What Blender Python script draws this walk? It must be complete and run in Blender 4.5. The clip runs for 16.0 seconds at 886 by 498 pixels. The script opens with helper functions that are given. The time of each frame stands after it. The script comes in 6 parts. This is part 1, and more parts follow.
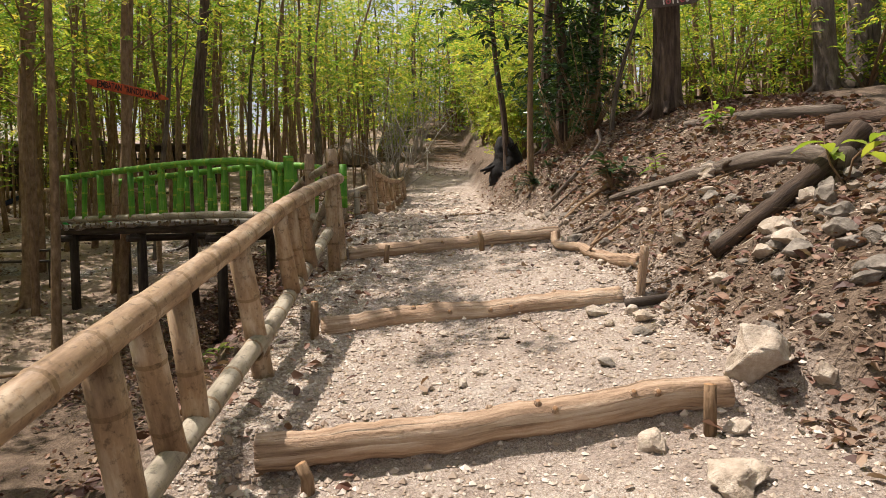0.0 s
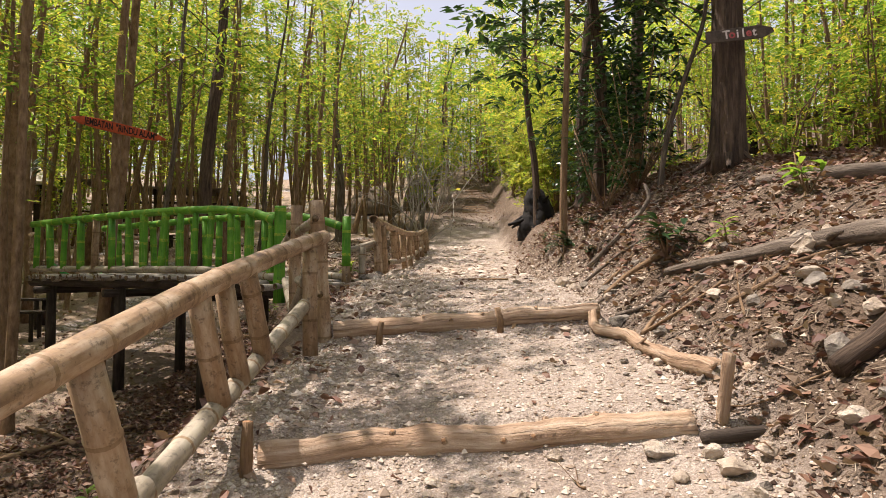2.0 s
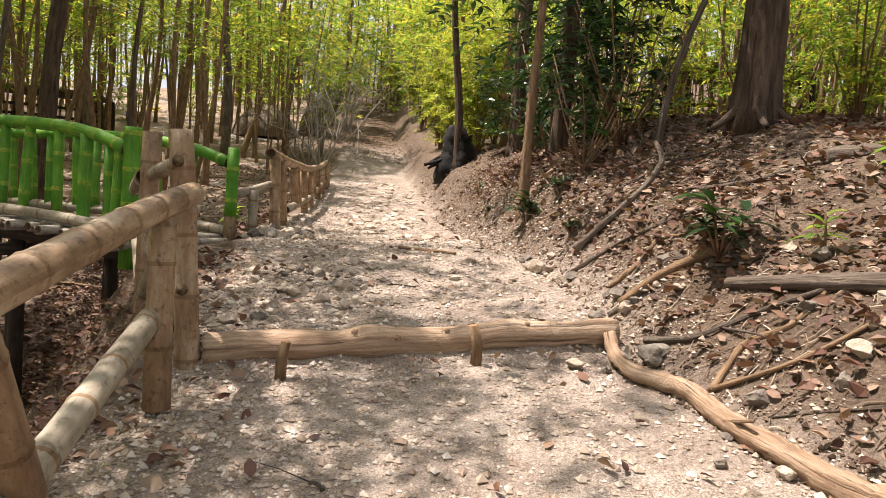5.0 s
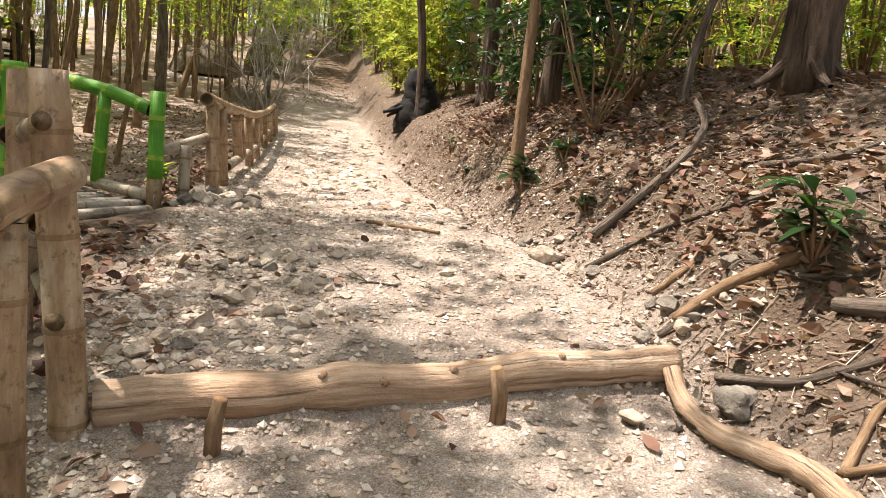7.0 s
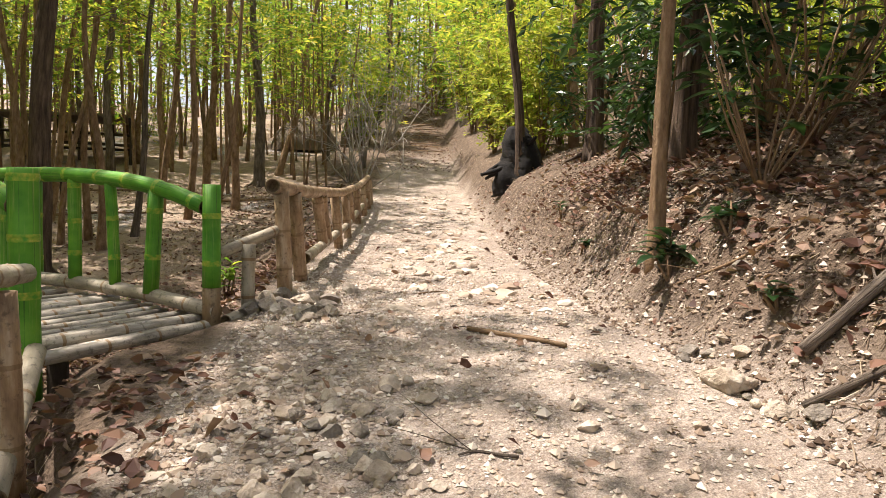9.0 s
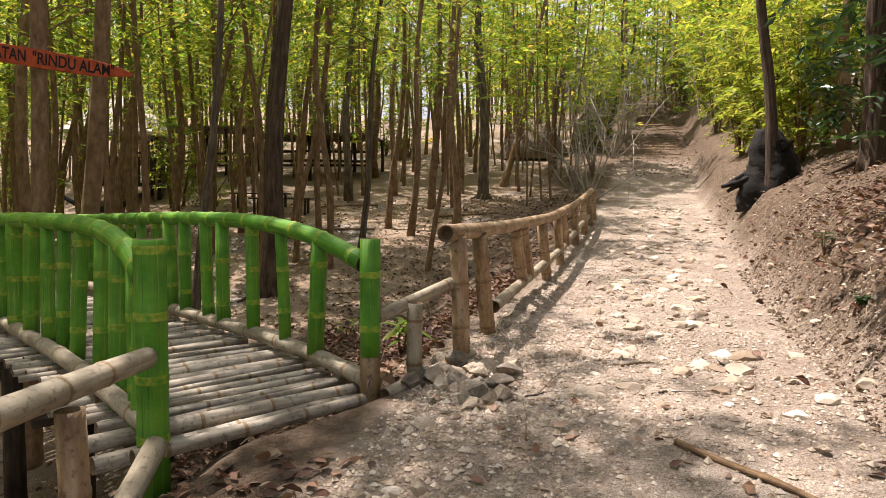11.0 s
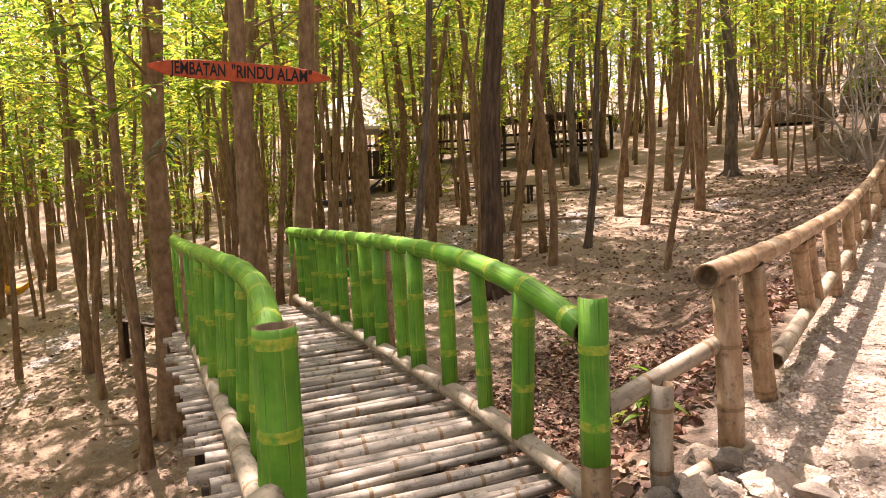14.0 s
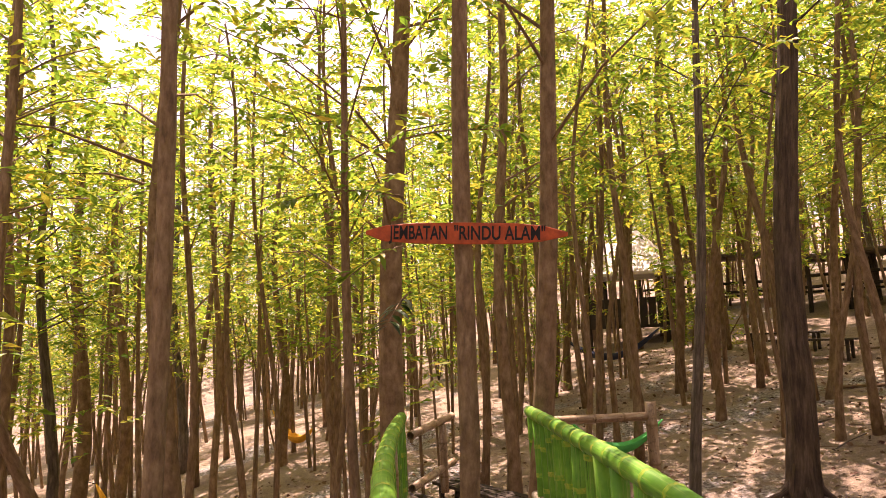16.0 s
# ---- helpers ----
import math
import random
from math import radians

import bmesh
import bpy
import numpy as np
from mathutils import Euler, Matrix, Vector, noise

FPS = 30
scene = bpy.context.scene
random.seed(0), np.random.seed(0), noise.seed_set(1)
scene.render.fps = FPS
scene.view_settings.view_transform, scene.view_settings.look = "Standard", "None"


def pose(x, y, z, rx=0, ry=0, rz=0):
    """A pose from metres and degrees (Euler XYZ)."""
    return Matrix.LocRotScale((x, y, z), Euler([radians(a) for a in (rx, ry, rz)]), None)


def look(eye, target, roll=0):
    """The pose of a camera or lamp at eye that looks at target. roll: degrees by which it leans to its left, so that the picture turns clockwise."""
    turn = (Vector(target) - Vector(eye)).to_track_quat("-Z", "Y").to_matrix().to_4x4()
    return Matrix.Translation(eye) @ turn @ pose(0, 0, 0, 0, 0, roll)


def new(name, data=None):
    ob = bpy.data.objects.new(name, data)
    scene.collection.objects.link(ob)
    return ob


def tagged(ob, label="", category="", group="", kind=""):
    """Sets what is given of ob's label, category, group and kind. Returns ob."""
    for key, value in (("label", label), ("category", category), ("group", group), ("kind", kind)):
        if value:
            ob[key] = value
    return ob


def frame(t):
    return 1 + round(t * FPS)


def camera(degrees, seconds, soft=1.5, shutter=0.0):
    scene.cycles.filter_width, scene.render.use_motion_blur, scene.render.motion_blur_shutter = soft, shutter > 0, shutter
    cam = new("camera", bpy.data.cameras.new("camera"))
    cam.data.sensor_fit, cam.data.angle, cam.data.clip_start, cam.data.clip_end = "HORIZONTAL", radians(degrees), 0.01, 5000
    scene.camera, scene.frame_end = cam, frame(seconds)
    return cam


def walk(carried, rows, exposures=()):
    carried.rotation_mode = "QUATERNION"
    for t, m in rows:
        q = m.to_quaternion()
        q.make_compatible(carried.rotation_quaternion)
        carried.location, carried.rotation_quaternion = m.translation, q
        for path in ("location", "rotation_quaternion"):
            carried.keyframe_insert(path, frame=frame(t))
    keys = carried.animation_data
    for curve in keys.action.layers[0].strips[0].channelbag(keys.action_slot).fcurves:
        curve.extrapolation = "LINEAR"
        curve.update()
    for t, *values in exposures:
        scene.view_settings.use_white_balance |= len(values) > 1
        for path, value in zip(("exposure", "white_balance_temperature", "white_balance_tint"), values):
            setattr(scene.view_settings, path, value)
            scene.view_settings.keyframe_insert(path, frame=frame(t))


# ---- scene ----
cam = camera(66.0, 16.0, soft=0.6)
METRES, EYE, TILT, LEAN, TURN = 10.5, 1.35, -2.5, 1.0, 0.0
ROWS = [
    (0.0, 0.0, 0.0, 0.0, 0.0, 0.0, -0.0),
    (0.5, 0.0008, 0.0333, 0.0105, 2.14, 3.03, 0.62),
    (1.0, 0.0042, 0.0596, 0.0234, 1.4, 4.68, -4.01),
    (1.5, 0.0149, 0.1082, 0.0211, 0.3, 3.22, -3.53),
    (2.0, 0.0167, 0.1434, 0.0257, 2.45, 4.05, -1.76),
    (2.5, 0.0045, 0.1884, 0.0332, 0.31, 2.8, -6.75),
    (3.0, 0.0032, 0.2154, 0.0324, -1.0, 2.74, -5.0),
    (3.5, 0.0052, 0.263, 0.0487, -3.66, 0.52, -3.63),
    (4.0, -0.0026, 0.29, 0.0591, -1.62, 1.6, -3.19),
    (4.5, -0.0158, 0.3248, 0.0623, -4.1, 0.46, -4.1),
    (7.0, -0.0355, 0.4743, 0.082, -11.15, -5.35, -6.37),
    (7.5, -0.0309, 0.5088, 0.0962, -9.39, -1.78, -3.16),
    (8.0, -0.0332, 0.5379, 0.0936, -5.9, -1.28, -2.02),
    (10.5, -0.0036, 0.6662, 0.1319, 6.38, -1.73, -4.04),
    (11.0, -0.0029, 0.6842, 0.1376, 17.03, -2.04, -2.27),
    (11.5, -0.0167, 0.7016, 0.1363, 27.25, -2.71, -2.24),
    (12.0, -0.0282, 0.7133, 0.1483, 33.52, -2.51, -4.48),
    (12.5, -0.0322, 0.7226, 0.146, 35.33, -4.0, -3.99),
    (13.0, -0.0312, 0.7478, 0.1412, 31.0, -5.11, -1.78),
    (13.5, -0.0356, 0.7737, 0.1677, 32.67, -4.48, -1.33),
    (14.0, -0.0465, 0.7923, 0.1664, 36.03, -4.42, 0.05),
    (14.5, -0.0661, 0.8266, 0.1707, 41.37, -8.59, -2.24),
    (15.0, -0.0796, 0.8568, 0.1785, 46.99, -5.75, -0.36),
    (15.5, -0.0857, 0.8818, 0.1958, 55.98, 2.88, 1.06),
    (16.0, -0.1115, 0.9007, 0.196, 59.2, 7.35, -0.08),
]
walk(cam, [(t, pose(0, 0, EYE, TILT, LEAN, TURN) @ pose(METRES * x, METRES * y, METRES * z, 90 + pitch, roll, yaw)) for t, x, y, z, yaw, pitch, roll in ROWS],
     exposures=[(0, 0.57, 6050, 17), (2, 0.75, 6150, 20), (4, 0.8, 6200, 21), (7, 1.22, 6100, 17), (8, 1.15, 6100, 17), (11, 0.88, 6200, 20), (12.2, 1.5, 6400, 29), (14.5, 1.68, 6700, 35), (16, 1.45, 7100, 44)])

# ---- light ----
world = bpy.data.worlds.new("sky")
scene.world = world
world.use_nodes = True
SUN_EL, SUN_AZ = radians(66), radians(292)      # azimuth clockwise from +y: high, to the left and a little ahead
sky = world.node_tree.nodes.new("ShaderNodeTexSky")
sky.sky_type, sky.sun_disc, sky.sun_elevation, sky.sun_rotation = "NISHITA", False, SUN_EL, SUN_AZ
sky.dust_density, sky.air_density, sky.ozone_density = 5.0, 1.0, 0.6
haze = world.node_tree.nodes.new("ShaderNodeMix")      # thin bright haze over the whole sky
haze.data_type = "RGBA"
haze.inputs[0].default_value, haze.inputs[7].default_value = 0.5, (7.0, 6.9, 6.6, 1)
world.node_tree.links.new(sky.outputs[0], haze.inputs[6])
world.node_tree.links.new(haze.outputs[2], world.node_tree.nodes["Background"].inputs[0])
world.node_tree.nodes["Background"].inputs[1].default_value = 0.088
sun = new("sun", bpy.data.lights.new("sun", "SUN"))
sun.data.energy, sun.data.angle, sun.data.color = 5.0, radians(0.55), (1.0, 0.90, 0.74)
sun.matrix_world = look((0, 0, 30), (-math.sin(SUN_AZ) * math.cos(SUN_EL), -math.cos(SUN_AZ) * math.cos(SUN_EL), 30 - math.sin(SUN_EL)))

rng = np.random.default_rng(7)


# ---- materials ----
class Mat:
    """Small wrapper to write node materials in few lines."""
    def __init__(self, name, rough=0.8):
        self.m = bpy.data.materials.new(name)
        self.m.use_nodes = True
        self.t = self.m.node_tree
        self.b = self.t.nodes["Principled BSDF"]
        self.b.inputs["Roughness"].default_value = rough
        self.b.inputs["Specular IOR Level"].default_value = 0.3

    def n(self, kind, **inputs):
        nd = self.t.nodes.new(kind)
        for k, v in inputs.items():
            sock = nd.inputs[k.replace("_", " ")]
            if hasattr(v, "is_output"):
                self.t.links.new(v, sock)
            else:
                sock.default_value = v
        return nd

    def coord(self, which="Object", scale=(1, 1, 1)):
        c = self.t.nodes.new("ShaderNodeTexCoord")
        mp = self.t.nodes.new("ShaderNodeMapping")
        mp.inputs["Scale"].default_value = scale
        self.t.links.new(c.outputs[which], mp.inputs[0])
        return mp.outputs[0]

    def world_coord(self, scale=(1, 1, 1)):
        g = self.t.nodes.new("ShaderNodeNewGeometry")
        mp = self.t.nodes.new("ShaderNodeMapping")
        mp.inputs["Scale"].default_value = scale
        self.t.links.new(g.outputs["Position"], mp.inputs[0])
        return mp.outputs[0]

    def noise(self, vec, scale, detail=4.0, rough=0.6):
        return self.n("ShaderNodeTexNoise", Vector=vec, Scale=scale, Detail=detail, Roughness=rough).outputs["Fac"]

    def ramp(self, fac, *stops):
        r = self.t.nodes.new("ShaderNodeValToRGB")
        e = r.color_ramp.elements
        while len(e) < len(stops):
            e.new(0.5)
        for el, (p, c) in zip(e, stops):
            el.position, el.color = p, (*c, 1)
        self.t.links.new(fac, r.inputs[0])
        return r.outputs[0]

    def mix(self, fac, a, b, mode="MIX"):
        x = self.t.nodes.new("ShaderNodeMix")
        x.data_type, x.blend_type = "RGBA", mode
        for sock, v in ((x.inputs[0], fac), (x.inputs[6], a), (x.inputs[7], b)):
            if hasattr(v, "is_output"):
                self.t.links.new(v, sock)
            elif isinstance(v, tuple):
                sock.default_value = (*v, 1)
            else:
                sock.default_value = v
        return x.outputs[2]

    def math(self, op, a, b=0.0):
        x = self.t.nodes.new("ShaderNodeMath")
        x.operation = op
        for sock, v in zip(x.inputs, (a, b)):
            if hasattr(v, "is_output"):
                self.t.links.new(v, sock)
            else:
                sock.default_value = v
        return x.outputs[0]

    def rand(self):
        return self.t.nodes.new("ShaderNodeObjectInfo").outputs["Random"]

    def island(self):
        return self.t.nodes.new("ShaderNodeNewGeometry").outputs["Random Per Island"]

    def color(self, c):
        self.t.links.new(c, self.b.inputs["Base Color"])
        return self

    def bump(self, h, strength=0.5, dist=0.01):
        x = self.n("ShaderNodeBump", Height=h, Strength=strength, Distance=dist)
        self.t.links.new(x.outputs[0], self.b.inputs["Normal"])
        return self


def bamboo_mat(name, dark, mid, light, gloss=0.55):
    k = Mat(name, gloss)
    uv = k.coord("UV", (1, 1, 1))
    stretch = k.coord("UV", (60, 2.2, 1))
    wide = k.coord("UV", (9, 2.5, 1))
    obj = k.world_coord()
    c = k.ramp(k.noise(wide, 1.0, 6, 0.65), (0.3, dark), (0.5, mid), (0.72, light))
    fibre = k.noise(stretch, 1.0, 3)
    c = k.mix(k.math("MULTIPLY", fibre, 0.55), c, k.mix(0.5, c, dark, "MULTIPLY"))
    spots = k.ramp(k.noise(obj, 26, 5, 0.7), (0.54, (0, 0, 0)), (0.66, (1, 1, 1)))
    c = k.mix(k.math("MULTIPLY", spots, 0.6), c, tuple(v * 0.35 for v in dark))
    c = k.mix(k.math("MULTIPLY", k.rand(), 0.45), c, k.mix(0.6, c, (0.55, 0.5, 0.42), "MULTIPLY"))
    k.color(c).bump(k.math("ADD", fibre, k.noise(obj, 40)), 0.35, 0.004)
    return k.m


BAMBOO = bamboo_mat("bamboo_tan", (0.15, 0.09, 0.05), (0.36, 0.245, 0.145), (0.62, 0.52, 0.39))
BAMBOO_GREY = bamboo_mat("bamboo_grey", (0.20, 0.165, 0.12), (0.38, 0.33, 0.25), (0.55, 0.50, 0.40), 0.7)
DECK = bamboo_mat("deck_bamboo", (0.13, 0.11, 0.088), (0.39, 0.35, 0.29), (0.64, 0.60, 0.53), 0.75)
BAMBOO_NODE = bamboo_mat("bamboo_node", (0.12, 0.07, 0.035), (0.26, 0.17, 0.09), (0.38, 0.29, 0.18))
BAMBOO_IN = bamboo_mat("bamboo_inside", (0.09, 0.06, 0.035), (0.2, 0.14, 0.08), (0.3, 0.22, 0.13), 0.9)


def green_mat():
    k = Mat("green_paint", 0.55)
    obj = k.world_coord()
    stretch = k.coord("UV", (55, 1.6, 1))
    c = k.ramp(k.noise(obj, 5, 5), (0.3, (0.05, 0.19, 0.012)), (0.55, (0.11, 0.30, 0.02)), (0.8, (0.21, 0.40, 0.035)))
    worn = k.ramp(k.noise(stretch, 1.0, 6, 0.75), (0.53, (0, 0, 0)), (0.66, (1, 1, 1)))
    c = k.mix(k.math("MULTIPLY", worn, 0.65), c, (0.34, 0.42, 0.11))
    dark = k.ramp(k.noise(k.coord("UV", (110, 0.9, 1)), 1.0, 4, 0.7), (0.585, (0, 0, 0)), (0.64, (1, 1, 1)))
    c = k.mix(k.math("MULTIPLY", dark, 0.85), c, (0.02, 0.05, 0.015))
    c = k.mix(k.math("MULTIPLY", k.rand(), 0.35), c, (0.03, 0.16, 0.012))
    k.color(c).bump(k.noise(stretch, 1.0, 5), 0.3, 0.004)
    return k.m


GREEN = green_mat()


def node_green():
    k = Mat("green_node_band", 0.5)
    c = k.ramp(k.noise(k.world_coord(), 30, 4), (0.35, (0.07, 0.27, 0.02)), (0.55, (0.24, 0.34, 0.03)), (0.75, (0.45, 0.40, 0.07)))
    k.color(c)
    return k.m


GREEN_NODE = node_green()


def wood_mat(name, dark, mid, light, along=(40, 2, 1), bump=0.6, split=0.62):
    k = Mat(name, 0.85)
    s = k.coord("UV", along)
    g = k.noise(s, 1.0, 7, 0.7)
    big = k.noise(k.world_coord(), 3.5, 4)
    c = k.ramp(g, (0.3, dark), (0.5, mid), (0.7, light))
    c = k.mix(big, c, k.mix(0.7, c, mid, "MULTIPLY"))
    c = k.mix(k.math("MULTIPLY", k.rand(), 0.4), c, k.mix(0.6, c, mid, "MULTIPLY"))
    crack = k.ramp(k.noise(k.coord("UV", (along[0] * 1.6, along[1] * 0.45, 1)), 1.0, 5, 0.7), (0.33, (0, 0, 0)), (0.41, (1, 1, 1)))
    c = k.mix(crack, k.mix(split, c, dark), c)
    k.color(c).bump(k.math("ADD", k.math("ADD", g, k.math("MULTIPLY", crack, 0.8)), k.math("MULTIPLY", k.noise(k.world_coord(), 35, 5), 0.5)), bump, 0.02)
    return k.m


LOG = wood_mat("peeled_log", (0.15, 0.09, 0.055), (0.48, 0.355, 0.245), (0.76, 0.66, 0.53), (26, 1.4, 1), 0.9, 0.5)
LOG_END = wood_mat("cut_wood", (0.28, 0.16, 0.08), (0.45, 0.28, 0.15), (0.55, 0.40, 0.24), (20, 20, 1), 0.4)
BARK = wood_mat("thin_bark", (0.14, 0.09, 0.05), (0.30, 0.20, 0.115), (0.47, 0.345, 0.22), (16, 5.0, 1), 0.7, 0.25)
BARK_ROUGH = wood_mat("rough_bark", (0.025, 0.018, 0.013), (0.115, 0.077, 0.052), (0.25, 0.18, 0.125), (42, 1.8, 1), 1.0)
BARK_GREY = wood_mat("grey_bark", (0.065, 0.05, 0.038), (0.19, 0.15, 0.115), (0.36, 0.30, 0.235), (26, 3, 1), 1.0)
DEADWOOD = wood_mat("bleached_dead_wood", (0.22, 0.19, 0.16), (0.42, 0.38, 0.33), (0.62, 0.58, 0.52), (20, 3, 1), 0.5, 0.3)
CHAR = wood_mat("charred_wood", (0.006, 0.005, 0.005), (0.02, 0.017, 0.015), (0.06, 0.05, 0.042), (12, 3, 1), 1.0)
DARKWOOD = wood_mat("weathered_dark_wood", (0.03, 0.022, 0.016), (0.075, 0.055, 0.04), (0.15, 0.12, 0.09), (20, 2, 1), 0.6)


def leaf_mat(name, stops, trans=0.45, rough=0.45):
    k = Mat(name, rough)
    c = k.ramp(k.island(), *stops)
    c = k.mix(k.math("MULTIPLY", k.rand(), 0.5), c, k.mix(0.5, c, (0.75, 0.85, 0.5), "MULTIPLY"))
    k.color(c)
    k.b.inputs["Specular IOR Level"].default_value = 0.35
    tr = k.n("ShaderNodeBsdfTranslucent", Color=k.mix(1.0, c, (1.2, 1.25, 0.7), "MULTIPLY"))
    mx = k.n("ShaderNodeMixShader", Fac=trans)
    k.t.links.new(k.b.outputs[0], mx.inputs[1])
    k.t.links.new(tr.outputs[0], mx.inputs[2])
    k.t.links.new(mx.outputs[0], k.t.nodes["Material Output"].inputs[0])
    return k.m


LEAF = leaf_mat("tree_leaf", ((0.0, (0.10, 0.19, 0.03)), (0.4, (0.18, 0.275, 0.045)), (0.7, (0.34, 0.375, 0.06)), (0.9, (0.52, 0.46, 0.08)), (1.0, (0.62, 0.42, 0.10))), 0.6)
LEAF_YELLOW = leaf_mat("bamboo_leaf", ((0.0, (0.16, 0.24, 0.03)), (0.5, (0.30, 0.34, 0.05)), (1.0, (0.48, 0.42, 0.09))), 0.5)
LEAF_DARK = leaf_mat("broad_leaf", ((0.0, (0.014, 0.035, 0.012)), (0.6, (0.03, 0.07, 0.02)), (1.0, (0.08, 0.15, 0.035))), 0.22, 0.3)
LITTER = leaf_mat("dry_leaf", ((0.0, (0.06, 0.028, 0.02)), (0.35, (0.145, 0.066, 0.045)), (0.7, (0.23, 0.13, 0.085)), (1.0, (0.33, 0.24, 0.175))), 0.12, 0.6)


def ground_mat():
    k = Mat("earth", 0.95)
    p = k.world_coord()
    fine, mid, big = k.noise(p, 55, 6, 0.7), k.noise(p, 7, 6, 0.65), k.noise(p, 0.7, 4)
    path = k.ramp(mid, (0.3, (0.26, 0.195, 0.15)), (0.5, (0.41, 0.33, 0.265)), (0.7, (0.58, 0.50, 0.42)))
    grit = k.ramp(k.noise(p, 140, 3, 0.6), (0.38, (0.09, 0.065, 0.048)), (0.5, (0.40, 0.33, 0.265)), (0.62, (0.74, 0.68, 0.60)))
    path = k.mix(0.42, path, grit)
    chips = k.n("ShaderNodeTexVoronoi", Vector=p, Scale=46.0)
    path = k.mix(k.math("MULTIPLY", k.ramp(chips.outputs["Distance"], (0.18, (1, 1, 1)), (0.3, (0, 0, 0))), 0.55), path, k.ramp(k.n("ShaderNodeSeparateColor", Color=chips.outputs["Color"]).outputs[0], (0.2, (0.16, 0.12, 0.09)), (0.6, (0.48, 0.42, 0.34)), (0.9, (0.75, 0.70, 0.62))))
    # brown patches: packed earth, and tree shade painted into the trail colour
    packed_shade = k.ramp(k.noise(p, 1.1, 6, 0.68), (0.42, (0, 0, 0)), (0.58, (1, 1, 1)))
    path = k.mix(k.math("MULTIPLY", packed_shade, 0.5), path, k.ramp(k.noise(p, 24, 5, 0.7), (0.35, (0.115, 0.08, 0.06)), (0.5, (0.23, 0.17, 0.13)), (0.68, (0.42, 0.345, 0.28))))
    soil = k.ramp(mid, (0.3, (0.045, 0.03, 0.02)), (0.5, (0.115, 0.078, 0.052)), (0.72, (0.25, 0.185, 0.13)))
    soil = k.mix(k.math("MULTIPLY", fine, 0.45), soil, (0.20, 0.145, 0.10))
    floor = k.ramp(k.math("ADD", k.math("MULTIPLY", big, 0.6), k.math("MULTIPLY", mid, 0.4)), (0.34, (0.145, 0.10, 0.068)), (0.5, (0.32, 0.235, 0.167)), (0.66, (0.48, 0.385, 0.295)))
    floor = k.mix(k.math("MULTIPLY", fine, 0.35), floor, (0.30, 0.23, 0.17))
    floor = k.mix(0.3, floor, k.ramp(k.noise(p, 90, 4, 0.65), (0.36, (0.07, 0.045, 0.03)), (0.5, (0.29, 0.21, 0.145)), (0.66, (0.55, 0.45, 0.35))))
    ash = k.ramp(k.noise(p, 0.42, 5, 0.6), (0.555, (0, 0, 0)), (0.61, (1, 1, 1)))
    floor = k.mix(k.math("MULTIPLY", ash, 0.7), floor, k.ramp(k.noise(p, 18, 4), (0.4, (0.05, 0.045, 0.045)), (0.6, (0.5, 0.48, 0.47))))
    a = k.t.nodes.new("ShaderNodeAttribute")
    a.attribute_name = "zone"
    split = k.t.nodes.new("ShaderNodeSeparateColor")
    k.t.links.new(a.outputs["Color"], split.inputs[0])
    c = k.mix(split.outputs[0], soil, path)
    c = k.mix(split.outputs[1], c, floor)
    peb = k.n("ShaderNodeTexVoronoi", Vector=p, Scale=34.0).outputs["Distance"]
    k.color(c).bump(k.math("ADD", k.math("ADD", fine, mid), k.math("MULTIPLY", peb, 0.9)), 0.85, 0.03)
    return k.m


GROUND = ground_mat()


def stone_mat(name, dark, mid, light):
    k = Mat(name, 0.92)
    p = k.coord("Object")
    w = k.world_coord()
    c = k.ramp(k.noise(w, 9, 7, 0.7), (0.3, dark), (0.5, mid), (0.7, light))
    c = k.mix(k.math("MULTIPLY", k.noise(w, 45, 4), 0.5), c, k.mix(0.7, c, mid, "MULTIPLY"))
    c = k.mix(k.math("MULTIPLY", k.rand(), 0.5), c, k.mix(0.4, c, (0.85, 0.72, 0.6), "MULTIPLY"))
    k.color(c).bump(k.math("ADD", k.noise(w, 28, 7, 0.7), k.noise(w, 90, 3)), 0.6, 0.02)
    return k.m


STONE = stone_mat("pale_limestone", (0.27, 0.215, 0.16), (0.46, 0.39, 0.31), (0.66, 0.60, 0.51))
STONE_GREY = stone_mat("grey_stone", (0.11, 0.095, 0.078), (0.235, 0.205, 0.17), (0.40, 0.36, 0.30))


def gravel_mat():
    k = Mat("gravel_stone", 0.93)
    c = k.ramp(k.island(), (0.0, (0.19, 0.135, 0.10)), (0.3, (0.36, 0.285, 0.22)), (0.7, (0.54, 0.465, 0.385)), (1.0, (0.76, 0.71, 0.63)))
    c = k.mix(k.math("MULTIPLY", k.noise(k.world_coord(), 60, 4), 0.6), c, (0.40, 0.31, 0.22))
    k.color(c)
    return k.m


GRAVEL = gravel_mat()


def clod_mat():
    k = Mat("soil_clod", 0.97)
    c = k.ramp(k.island(), (0.0, (0.05, 0.032, 0.022)), (0.5, (0.14, 0.095, 0.065)), (0.85, (0.27, 0.20, 0.14)), (1.0, (0.42, 0.35, 0.27)))
    k.color(c).bump(k.noise(k.world_coord(), 120, 3), 0.5, 0.01)
    return k.m


CLOD = clod_mat()


def straw_mat():
    k = Mat("dry_straw", 0.85)
    k.color(k.ramp(k.island(), (0.0, (0.07, 0.045, 0.028)), (0.5, (0.19, 0.135, 0.09)), (0.85, (0.34, 0.27, 0.19)), (1.0, (0.52, 0.45, 0.35))))
    return k.m


STRAW = straw_mat()


